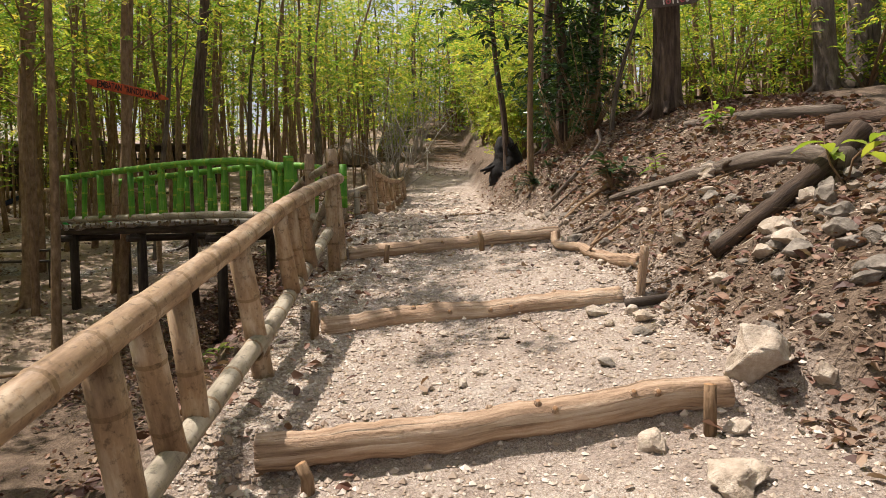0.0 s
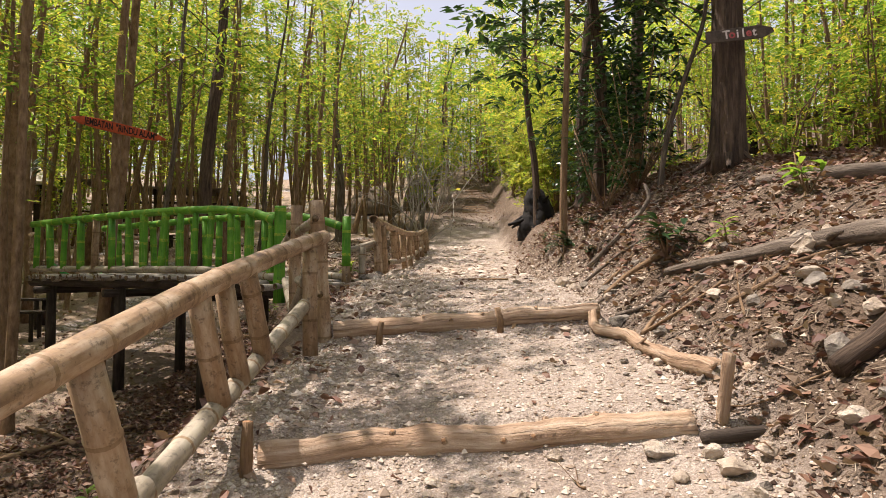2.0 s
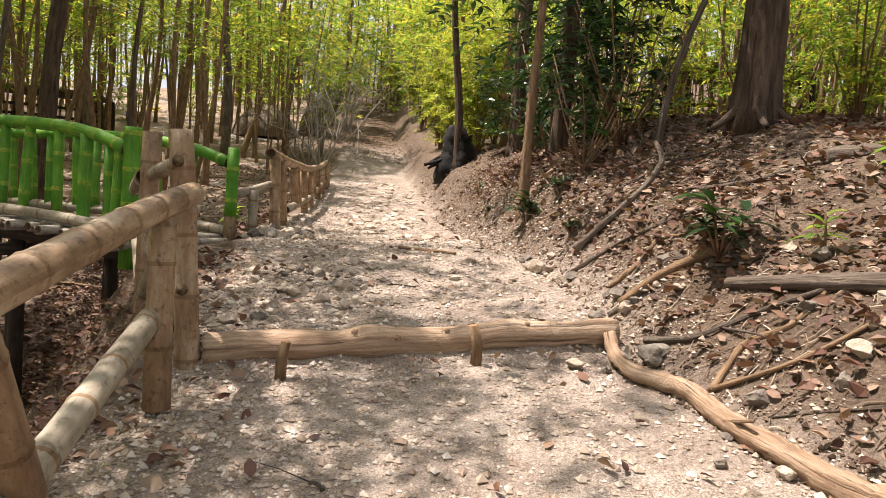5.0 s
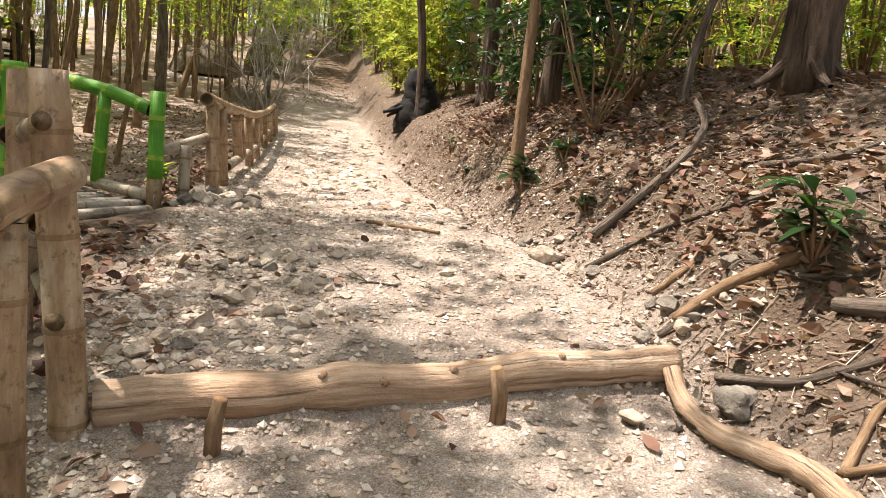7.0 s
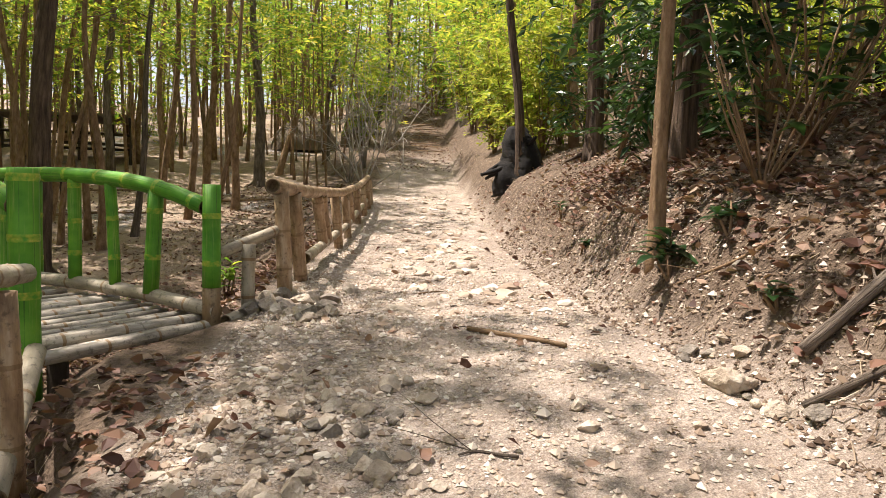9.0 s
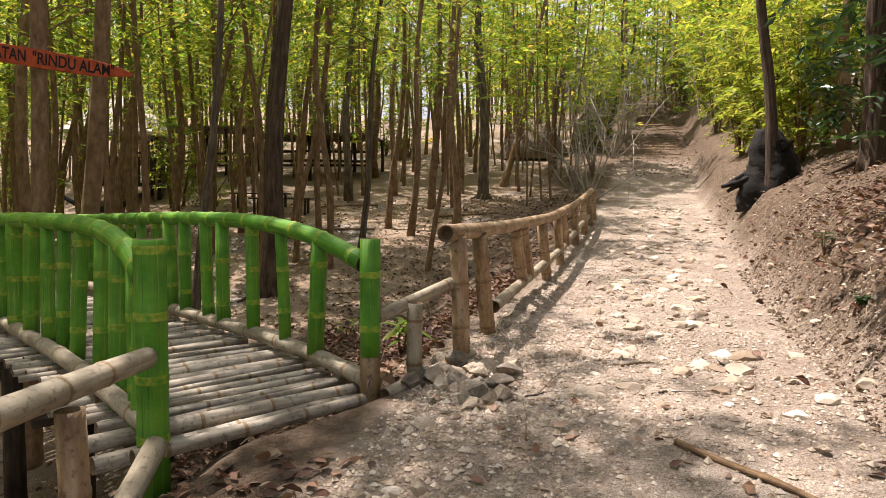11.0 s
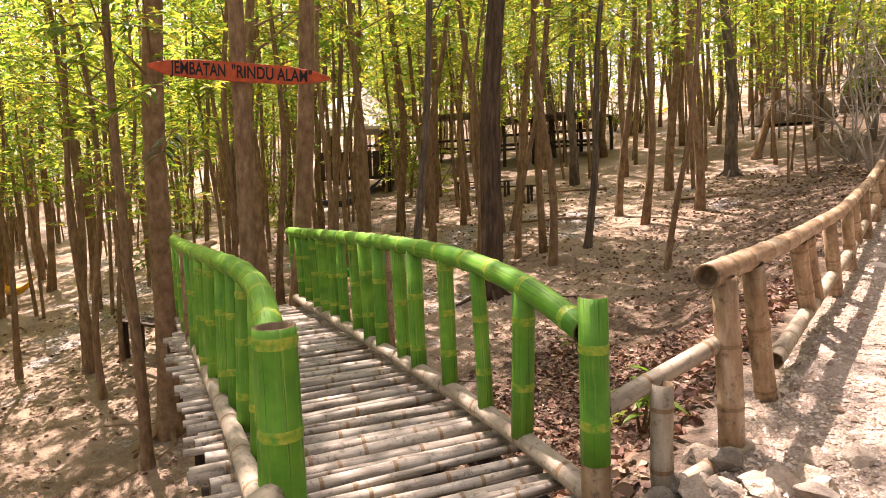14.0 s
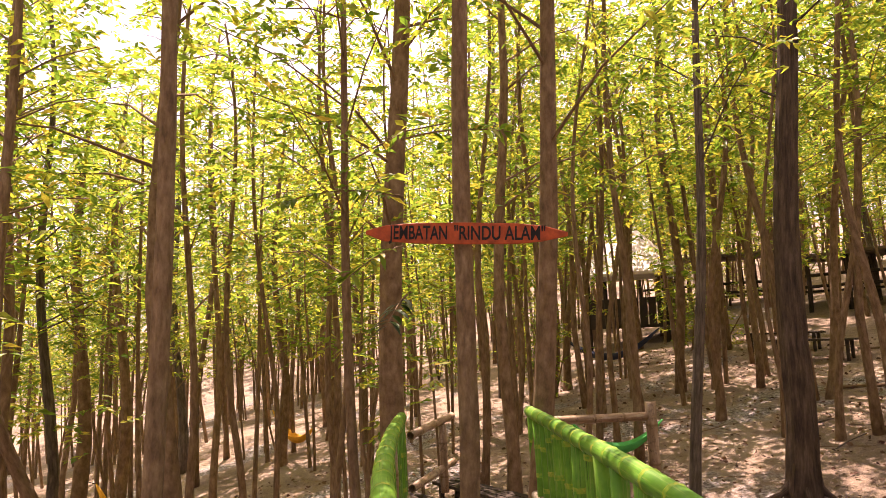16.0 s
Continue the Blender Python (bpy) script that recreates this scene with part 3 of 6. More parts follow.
def upper_fence():
    t = thing("bamboo_fence", "tan bamboo handrail fence running uphill beside the trail", "fence", at=(-1.3, 14, ground_at(-1.3, 14)))
    M = [BAMBOO, BAMBOO_NODE, BAMBOO_IN]
    part("rail", bamboo((-1.56, 10.95, 1.78), (-1.30, 11.66, 1.92), 0.042, 0, 0.4, 60), [BAMBOO_GREY, BAMBOO_NODE, BAMBOO_IN], t)
    part("rail", bamboo((-1.48, 10.9, 1.33), (-1.18, 11.75, 1.42), 0.045, 0, 0.4, 61), [BAMBOO_GREY, BAMBOO_NODE, BAMBOO_IN], t)
    post("post", t, (-1.40, 11.2, 1.2), (-1.40, 11.2, 1.84), 0.05, 62, BAMBOO_GREY)
    part("top_rail", bamboo((-1.30, 11.50, 2.26), (-1.32, 22.6, 2.72), 0.06, 0, 0.42, 63, via=[(-1.27, 13.2, 2.24), (-1.25, 16, 2.27), (-1.28, 19.5, 2.45)]), M, t)
    part("bottom_rail", bamboo((-1.22, 12.6, 1.62), (-1.25, 17.0, 1.78), 0.052, 0.01, 0.42, 64), [BAMBOO_GREY, BAMBOO_NODE, BAMBOO_IN], t)
    part("bottom_rail", bamboo((-1.24, 16.6, 1.76), (-1.28, 22.4, 2.25), 0.05, 0.01, 0.42, 65), [BAMBOO_GREY, BAMBOO_NODE, BAMBOO_IN], t)
    ps = [(11.68, 11.68), (12.5, 12.28), (13.9, 13.7), (14.3, 14.05), (15.6, 15.3), (16.9, 16.7), (17.4, 17.2), (18.9, 18.7), (20.4, 20.2), (21.6, 21.4), (22.4, 22.3)]
    for i, (y0, y1) in enumerate(ps):
        hang = i in (2, 3, 6)
        zt = float(np.interp(y1, (11.5, 13.2, 16, 19.5, 22.6), (2.24, 2.2, 2.23, 2.41, 2.68)))
        z0 = float(np.interp(y0, (12.6, 17, 22.4), (1.64, 1.80, 2.25))) if hang else ground_at(-1.25, y0) - 0.08
        post("post", t, (-1.23, y0, z0), (-1.27, y1, zt), 0.062, 70 + i)


upper_fence()


# ---- green bridge ----
def rail_z(s):
    return float(np.interp(s, (0, 0.4, 0.9, 1.7, 3.0, 5.8), (2.12, 2.21, 2.28, 2.32, 2.29, 2.20)))


def bridge():
    t = thing("footbridge", "green painted bamboo footbridge with a grey bamboo pole deck", "bridge", at=on_bridge(3, 0, 0))
    G = [GREEN, GREEN_NODE, BAMBOO_IN]
    W = [BAMBOO_GREY, BAMBOO_NODE, BAMBOO_IN]
    n = 66
    q = np.random.default_rng(5)
    for i in range(n):
        s = -0.02 + i * (SPAN + 0.1) / n
        r = q.choice((0.022, 0.03, 0.036, 0.044)) * q.uniform(0.9, 1.12)
        z = deck_z(s) - r + q.uniform(-0.03, 0.008)
        k = q.uniform(-0.05, 0.05)
        part("deck_pole", bamboo(on_bridge(s + k, -HALF - (q.uniform(0.10, 0.26) if s < 5 else 0.06), z), on_bridge(s - k, HALF + q.uniform(0.02, 0.12), z), r, 0.006, 0.36, 200 + i, sides=8), [DECK, BAMBOO_NODE, BAMBOO_IN], t)
    def inward(s):
        """How far the downhill rail bows in over the deck."""
        return float(np.interp(s, (0, 0.4, 0.9, 1.5, 2.3, 3.2, 4.4, 5.8), (0, 0.05, 0.11, 0.11, 0.04, 0.0, -0.02, 0)))

    for side, sg in (("L", -1), ("R", 1)):
        w = sg * HALF
        part("bottom_rail", bamboo(on_bridge(-0.05, w, 1.40), on_bridge(SPAN, w * 0.98, 1.46), 0.052, 0, 0.4, 300 + sg, via=[on_bridge(0.6, w * 1.02, 1.46), on_bridge(1.4, w, 1.49), on_bridge(3, w, 1.48)]), W, t)
        via = [on_bridge(s, w + (inward(s) if sg < 0 else 0.0), rail_z(s)) for s in (0.4, 0.9, 1.5, 2.3, 3.2, 4.4)]
        part("top_rail", bamboo(on_bridge(0.06, w, 2.10), on_bridge(SPAN, w, rail_z(SPAN)), 0.058, 0, 0.30, 310 + sg, via=via, band=1), G, t)
        if sg > 0:
            part("newel_post", bamboo(on_bridge(0, w, 1.56), on_bridge(0, w, 2.25), 0.062, 0, 0.3, 320, band=1), G, t)
            part("newel_foot", bamboo(on_bridge(0, w, 1.15), on_bridge(0, w, 1.562), 0.0615, 0, 0.3, 321), [BAMBOO_NODE, BAMBOO_NODE, BAMBOO_IN], t, "bare brown foot of the green post")
        else:
            part("newel_post", bamboo(on_bridge(0, w, 1.1), on_bridge(0, w, 2.29), 0.074, 0, 0.34, 330, band=1), G, t)
        spots = (0.55, 1.0, 1.42, 1.9, 2.2, 2.62, 2.95, 3.25, 3.62, 3.95, 4.3, 4.6, 4.95, 5.3, 5.6) if sg > 0 else (0.16, 0.3, 0.62, 1.0, 1.4, 1.7, 1.98, 2.3, 2.75, 3.1, 3.5, 3.9, 4.3, 4.75, 5.2, 5.6)
        for i, s in enumerate(spots):
            r = q.uniform(0.042, 0.058)
            k = q.uniform(-0.05, 0.05)
            bare = sg < 0 and i == 11
            low = 1.30 if sg < 0 and i < 3 else 1.47
            part("baluster", bamboo(on_bridge(s + k, w + (inward(s) * 0.6 if sg < 0 else 0.006), low), on_bridge(s - k * 0.4, w + (inward(s) if sg < 0 else 0), rail_z(s) - 0.02), r, 0.004, 0.3, 340 + i + 40 * sg, band=0 if bare else 1), [BAMBOO, BAMBOO_NODE, BAMBOO_IN] if bare else G, t, "unpainted tan baluster" if bare else "")
        g = Geo()
        tube(g, smooth_path([on_bridge(0.1, w * 0.9, 1.22), on_bridge(1.4, w * 0.9, 1.28), on_bridge(SPAN + 0.1, w * 0.9, 1.24)]), 0.07, 10, None, True, 0.06, 3)
        part("beam", g, DARKWOOD, t, "dark wooden beam under the deck")
        for s in (1.5, 3.4, 5.3):
            x, y, _ = on_bridge(s, w * 0.85, 0)
            g = Geo()
            tube(g, [(x, y, ground_at(x, y) - 0.1), (x, y, 0.5), (x, y, 1.2)], [0.085, 0.08, 0.075], 10, None, True, 0.08, 4)
            part("leg", g, DARKWOOD, t, "dark round timber leg")
    for s in (1.5, 3.4, 5.3):
        g = Geo()
        tube(g, [on_bridge(s, -0.8, 1.12), on_bridge(s, 0, 1.12), on_bridge(s, 0.8, 1.12)], 0.06, 9, None, True, 0.06, 6)
        part("crossbeam", g, DARKWOOD, t)
    # bare rails at the far landing
    for z in (1.52, 2.02):
        part("landing_rail", bamboo(on_bridge(SPAN + 0.05, -0.55, z), on_bridge(SPAN + 1.1, -0.1, z + 0.05), 0.04, 0, 0.4, int(z * 100)), [BAMBOO, BAMBOO_NODE, BAMBOO_IN], t)
    part("landing_rail", bamboo(on_bridge(SPAN, 0.6, 2.1), on_bridge(SPAN + 0.4, 1.9, 2.05), 0.045, 0, 0.4, 411), [BAMBOO, BAMBOO_NODE, BAMBOO_IN], t)
    part("landing_post", bamboo(on_bridge(SPAN + 0.8, -0.22, 1.3), on_bridge(SPAN + 0.8, -0.22, 2.02), 0.045, 0, 0.4, 412), [BAMBOO, BAMBOO_NODE, BAMBOO_IN], t)
    part("landing_post", bamboo(on_bridge(SPAN + 0.4, 1.95, 0.3), on_bridge(SPAN + 0.4, 1.95, 2.2), 0.06, 0, 0.4, 413), [BAMBOO, BAMBOO_NODE, BAMBOO_IN], t)


bridge()


# ---- trees ----
def leaves_at(q, o, d, L, aspect, tilt=0.35, curled=False):
    """One folded leaf for every base o and direction d (arrays)."""
    n = len(o)
    d = d / np.linalg.norm(d, axis=1)[:, None]
    up = np.array([0, 0, 1.0]) + q.normal(size=(n, 3)) * tilt
    s = np.cross(d, up)
    s /= np.linalg.norm(s, axis=1)[:, None] + 1e-6
    w = np.cross(s, d)
    L = np.broadcast_to(L, (n,))[:, None]
    sag = w * L * 0.06
    if curled:
        k = q.uniform(-0.1, 0.35, (n, 1))
        v = np.stack([o, o + d * L * 0.25 + s * L * aspect * 0.42 + sag + w * L * k * 0.5, o + d * L * 0.62 + s * L * aspect * 0.46 + sag + w * L * k, o + d * L + w * L * k * 0.6,
                      o + d * L * 0.66 - s * L * aspect * 0.4 + sag + w * L * k * 0.8, o + d * L * 0.28 - s * L * aspect * 0.45 + sag], 1).reshape(-1, 3)
        return v, np.arange(6 * n).reshape(n, 6)
    v = np.stack([o, o + d * L * 0.45 + s * L * aspect * 0.5 + sag, o + d * L - w * L * 0.08, o + d * L * 0.45 - s * L * aspect * 0.5 + sag], 1).reshape(-1, 3)
    return v, np.arange(4 * n).reshape(n, 4)


def leaf_cloud(q, centers, spread, per, size, droop=0.3, aspect=0.4, pairs=4):
    """Leaflets in pinnate sprays round the given branch tips."""
    c = np.repeat(np.array(centers), per, 0)
    base = c + q.normal(size=c.shape) * spread
    d = q.normal(size=c.shape)
    d[:, 2] = d[:, 2] * 0.4 - droop
    d /= np.linalg.norm(d, axis=1)[:, None]
    side = np.cross(d, (0, 0, 1.0))
    side /= np.linalg.norm(side, axis=1)[:, None] + 1e-6
    o, ld = [], []
    for k in range(pairs):
        for sg in (-1, 1):
            o.append(base + d * (k * size * 0.5))
            ld.append(d * 0.55 + side * sg * 0.8 + q.normal(size=c.shape) * 0.18)
    o, ld = np.concatenate(o), np.concatenate(ld)
    return leaves_at(q, o, ld, size * q.uniform(0.7, 1.15, len(o)), aspect)


def mesh_of(name, v, f, mat):
    me = bpy.data.meshes.new(name)
    me.from_pydata(np.asarray(v).tolist(), [], np.asarray(f).tolist())
    me.materials.append(mat)
    return me


def tree_meshes(seed, h, r, lean, bare, tips, per, size, bark, leaf, reach=1.4, sides=9, wob=0.12, rings=12):
    """Trunk with limbs, and crown, of one tree that stands at the origin."""
    q = np.random.default_rng(seed)
    n = rings
    zs = np.linspace(-0.15, h, n)
    ph = q.uniform(0, 6.28, 2)
    line = np.stack([lean[0] * zs + wob * np.sin(zs * 0.9 + ph[0]) * np.clip(zs, 0, 2) / 2, lean[1] * zs + wob * np.sin(zs * 0.8 + ph[1]) * np.clip(zs, 0, 2) / 2, zs], 1)
    rad = r * (1.0 - 0.72 * np.clip(zs / h, 0, 1))
    rad *= 1 + 0.32 * np.exp(-np.clip(zs, 0, None) / 0.18)
    g = Geo()
    tube(g, line, rad, sides, None, True, 0.05, seed, None, 0.0 if rings < 20 else (0.11 if bark == BARK_ROUGH else 0.05))
    if rings > 20 and r > 0.14:
        for a in np.arange(5) * 1.257 + q.uniform(0, 1):
            L = r * q.uniform(2.2, 3.4)
            c, d = math.cos(a), math.sin(a)
            tube(g, smooth_path([(c * r * 0.7, d * r * 0.7, r * 1.0), (c * r * 1.25, d * r * 1.25, r * 0.3), (c * L, d * L, -0.08)], 9), np.linspace(r * 0.3, r * 0.1, 9), 9, None, False, 0.1, seed)
    cs = []
    for i in range(tips):
        k = bare + (1 - bare) * (i + q.uniform(0, 1)) / tips
        z = k * h
        p = np.array([np.interp(z, zs, line[:, j]) for j in range(3)])
        a = q.uniform(0, 6.28)
        L = reach * q.uniform(0.5, 1.1) * (1.15 - 0.6 * (k - bare) / (1 - bare))
        e = p + np.array([math.cos(a) * L, math.sin(a) * L, L * q.uniform(0.15, 0.8)])
        m = (p + e) / 2 + np.array([0, 0, 0.08 * L])
        br = min(float(np.interp(z, zs, rad)) * 0.3, 0.022)
        tube(g, [p, m, e], [max(br, 0.012), max(br * 0.6, 0.008), 0.005], 5, None, False, 0, seed + i)
        cs += [e, m * 0.35 + e * 0.65, e + q.normal(size=3) * 0.3]
    v, f = leaf_cloud(q, cs, 0.22 * reach, per, size)
    return g.mesh("trunk", bark), mesh_of("crown", v, f, leaf)


KINDS = {}
for i in range(7):
    KINDS["slim", i] = tree_meshes(50 + i, 8.5 + 0.5 * (i % 4), 0.075, ((-0.05, 0.03, 0.06, -0.02, 0.0, 0.04, -0.06)[i], (0.02, -0.03, 0.0, 0.04, -0.02, 0.03, 0.0)[i]), 0.42, 13, 3, 0.18, BARK, LEAF, 1.5)
for i in range(3):
    KINDS["tall", i] = tree_meshes(70 + i, 11 + i, 0.115, ((0.02, 0.0), (-0.02, 0.02), (0.0, -0.02))[i], 0.36, 17, 4, 0.19, BARK_GREY if i == 1 else BARK, LEAF, 1.9)
for i in range(3):
    KINDS["low", i] = tree_meshes(80 + i, 5.0, 0.04, ((0.08, 0.05), (-0.1, 0.0), (0.0, 0.08))[i], 0.45, 11, 4, 0.15, BARK, LEAF_YELLOW if i == 2 else LEAF, 0.95)


def plant_tree(kind, x, y, s=1.0, turn=0.0, label="slim tall tree with thin brown trunk and light green leaves", group="trees of the wood", girth=1.0, category="tree"):
    tr, cr = KINDS[kind]
    t = thing("tree", label, category, group, (x, y, 0))
    t.matrix_basis = pose(x, y, ground_at(x, y), 0, 0, turn) @ Matrix.Diagonal((s * girth, s * girth, s, 1))
    for name, me in (("trunk", tr), ("crown", cr)):
        o = new(name, me)
        o.parent = t
    return t


def own_tree(x, y, h, r, lean, seed, bark=BARK, leaf=LEAF, bare=0.4, tips=15, label="", reach=1.5, wob=0.08, size=0.15, per=3):
    z = ground_at(x, y)
    tr, cr = tree_meshes(seed, h, r, lean, bare, tips, per, size, bark, leaf, reach, 30, wob, 48)
    t = thing("tree", label, "tree", "", (x, y, z))
    for name, me in (("trunk", tr), ("crown", cr)):
        o = new(name, me)
        o.parent = t
    return t


# trees told apart by place
own_tree(-5.8, 10.12, 13.5, 0.072, (0.004, 0.024), 501, label="straight brown trunk beside the bridge with pale lichen spots", wob=0.03, bare=0.55, tips=20, reach=2.2, per=5, size=0.18)
own_tree(-7.8, 12.77, 12, 0.15, (0.018, 0.035), 502, BARK, label="thick brown tree at the far end of the bridge", wob=0.05, bare=0.28, tips=20)
own_tree(-7.35, 12.2, 9, 0.06, (-0.005, 0.0), 503, label="thin dark tree touching the bridge deck", wob=0.03)
own_tree(-5.88, 12.39, 13.5, 0.088, (0.04, 0.03), 504, BARK, label="tree growing up through the bamboo bridge deck", wob=0.03, bare=0.5, tips=20, reach=2.2, per=5, size=0.18)
own_tree(-6.52, 13.6, 12, 0.115, (0.05, 0.062), 505, BARK, label="straight brown tree behind the bridge rail", wob=0.03)
own_tree(-6.46, 17.84, 12, 0.19, (0.045, 0.03), 506, BARK_ROUGH, label="dark tree with thick flaking bark", wob=0.05)
own_tree(-6.87, 16.28, 10, 0.07, (0.07, 0.06), 515, BARK_GREY, label="slim dark tree leaning towards the trail", wob=0.08)
own_tree(3.13, 9.55, 13, 0.18, (0.0, 0.0), 507, BARK_ROUGH, LEAF, label="dark rough-barked tree on the bank carrying a board", tips=20, reach=2.0, bare=0.42, wob=0.03, per=4)
own_tree(1.39, 10.75, 7, 0.052, (0.0, 0.0), 508, BARK, LEAF_DARK, label="slim brown sapling at the trail edge", wob=0.03, bare=0.3, tips=18, per=5, reach=1.3, size=0.19)
own_tree(6.0, 10.7, 12, 0.17, (-0.04, 0.0), 509, BARK_GREY, label="grey leaning tree on the bank", wob=0.04)
own_tree(6.7, 10.9, 12, 0.24, (0.0, 0.0), 510, BARK_GREY, label="thick grey tree on the bank", wob=0.04)
own_tree(2.5, 10.1, 5, 0.035, (0.1, 0.0), 511, BARK_GREY, LEAF, label="thin pale crooked sapling on the bank", wob=0.25, bare=0.3, size=0.09)
own_tree(1.9, 20.0, 9, 0.1, (-0.07, 0.02), 512, BARK_ROUGH, LEAF, label="dark leaning tree behind the burnt stump", bare=0.35)
own_tree(2.7, 17.5, 10, 0.15, (0.03, 0.02), 513, BARK_ROUGH, LEAF_DARK, label="dark tree on the cut bank above the trail", bare=0.3, tips=20, reach=1.8, per=5)
own_tree(3.4, 15.0, 10, 0.14, (-0.02, 0.0), 514, BARK_ROUGH, LEAF_DARK, label="dark tree in the thicket above the trail", bare=0.3, tips=20, reach=2.0, per=5)
own_tree(2.15, 12.3, 8.5, 0.1, (-0.03, 0.0), 516, BARK_ROUGH, LEAF_DARK, label="dark broad-leaved tree with low hanging boughs over the bank", bare=0.26, tips=24, reach=1.7, per=6, size=0.25)
for i, (x, y, r, lx, ly) in enumerate(((-4.70, 23.7, 0.1, -0.03, -0.01), (-6.06, 25.8, 0.11, 0.04, 0.01), (-4.94, 27.4, 0.16, -0.03, 0.0), (-4.8, 29.7, 0.11, 0.22, 0.05), (-6.0, 20.7, 0.07, 0.08, 0.03), (-6.35, 23.2, 0.08, 0.07, 0.03),
                                      (-8.35, 21.9, 0.08, 0.12, 0.06), (-5.37, 41.0, 0.1, -0.06, -0.01), (-4.1, 19.6, 0.05, 0.12, 0.03))):
    own_tree(x, y, 9, r, (lx, ly), 520 + i, BARK_GREY if i in (2, 4) else BARK, LEAF, label="slim brown tree leaning beside the upper trail", bare=0.38, tips=13, per=5, wob=0.1)

for i, (x, y, lx) in enumerate(((3.2, 27.5, -0.1), (-3.6, 33.0, 0.08), (2.6, 36.0, -0.1), (-2.2, 41.5, 0.12), (2.2, 44.0, -0.1), (-1.9, 48.0, 0.08), (0.6, 53.0, -0.02))):
    own_tree(x, y, 9.5, 0.09, (lx, 0.0), 680 + i, BARK_GREY if i % 2 else BARK, LEAF_YELLOW if i % 3 == 1 else LEAF, label="slim leafy tree arching over the upper trail", bare=0.25, tips=16, reach=1.8, per=5, size=0.26, wob=0.2)

own_tree(-8.3, 9.3, 9, 0.075, (0.0, 0.0), 540, BARK, LEAF, label="slim brown tree beside a leaning one", bare=0.4, wob=0.06)
own_tree(-9.6, 10.4, 8, 0.08, (0.0, -0.33), 541, BARK, LEAF, label="slim tree leaning strongly over the slope", bare=0.5, tips=9, wob=0.2)
for i, (x, y, r, lx, ly) in enumerate(((-16.3, 10.3, 0.15, 0.0, 0.01), (-15.9, 11.0, 0.12, 0.0, 0.0), (-13.9, 12.3, 0.07, 0.0, 0.01), (-12.2, 12.4, 0.06, -0.01, -0.03), (-12.2, 12.9, 0.05, -0.01, -0.03), (-11.2, 13.5, 0.067, 0.0, 0.0), (-10.9, 13.9, 0.038, 0.03, 0.08),
                                      (-14.9, 21.4, 0.1, 0.08, 0.09), (-12.3, 21.1, 0.09, 0.0, 0.0), (-10.9, 22.1, 0.1, 0.05, 0.04), (-7.13, 18.6, 0.037, 0.03, 0.02), (-7.1, 19.9, 0.06, 0.10, 0.06), (-6.2, 19.6, 0.075, -0.02, -0.01), (-9.8, 13.0, 0.047, 0.01, 0.01), (-17.6, 14.7, 0.11, 0.0, 0.01),
                                      (-16.8, 16.5, 0.1, 0.0, 0.0), (-9.6, 17.4, 0.06, 0.04, 0.05), (-8.9, 16.4, 0.05, 0.05, 0.04), (-10.4, 18.6, 0.055, 0.03, 0.06), (-11.6, 17.2, 0.06, 0.02, 0.05), (-8.0, 20.4, 0.07, 0.04, 0.03), (-9.4, 20.2, 0.08, 0.06, 0.04), (-12.8, 18.2, 0.06, 0.0, 0.05))):
    own_tree(x, y, 8.5, r, (lx, ly), 600 + i, BARK, LEAF, label="slim bare-stemmed brown tree of the wood", bare=0.45, tips=10, per=3, wob=0.12)


def clear(x, y):
    """Whether a tree of the wood may stand here."""
    p = np.array([x, y]) - BP
    s, w = p @ BU, p @ BN
    if -1 < s < SPAN + 1.5 and abs(w) < 1.6:
        return False
    if x > -np.interp(y, (-20, 0, 7, 11, 14, 19, 20, 24, 34), (5.5, 5.5, 8.5, 8.2, 7.5, 7.2, 4.6, 3.2, 2.4)):
        return False
    return True


# unseen spreading trees beside and behind the walk's start, added to dapple the trail
for i, (x, y, h, lean) in enumerate(((-5.2, 5.6, 10.5, 0.14), (-5.0, -3.6, 10, 0.0), (2.9, 0.2, 9.5, 0.0), (3.2, -2.6, 10, 0.0), (-6.3, 3.6, 10, 0.0), (-5.6, 0.6, 10, 0.0), (0.4, -6.5, 11, 0.0), (4.6, 3.2, 9, 0.0), (-9.6, 4.0, 10, 0.0))):
    own_tree(x, y, h, 0.12, (lean, 1.4 * lean), 560 + i, BARK, LEAF, label="unseen spreading tree added to shade the lower trail", bare=0.5, tips=16, per=5, reach=2.3, size=0.2)

q = np.random.default_rng(21)
placed = [(-5.4, 10.05), (-7.05, 12.4), (-5.55, 12.4), (-7.6, 14.7), (-6.7, 18.2)]
count = 0
while count < 182:
    x, y = -q.gamma(2.4, 5.6) - 1.8, q.uniform(-2, 40)
    if x < -30 or not clear(x, y):
        continue
    gap = 0.8 if x > -16 else 1.05
    if any((x - a) ** 2 + (y - b) ** 2 < gap * gap for a, b in placed):
        continue
    placed.append((x, y))
    u = q.uniform()
    kind = ("tall", int(q.integers(3))) if u < 0.14 else (("low", int(q.integers(3))) if u < 0.30 else ("slim", int(q.integers(7))))
    plant_tree(kind, x, y, q.uniform(0.8, 1.2), q.uniform(0, 360), girth=q.uniform(0.7, 1.25))
    count += 1
count = 0
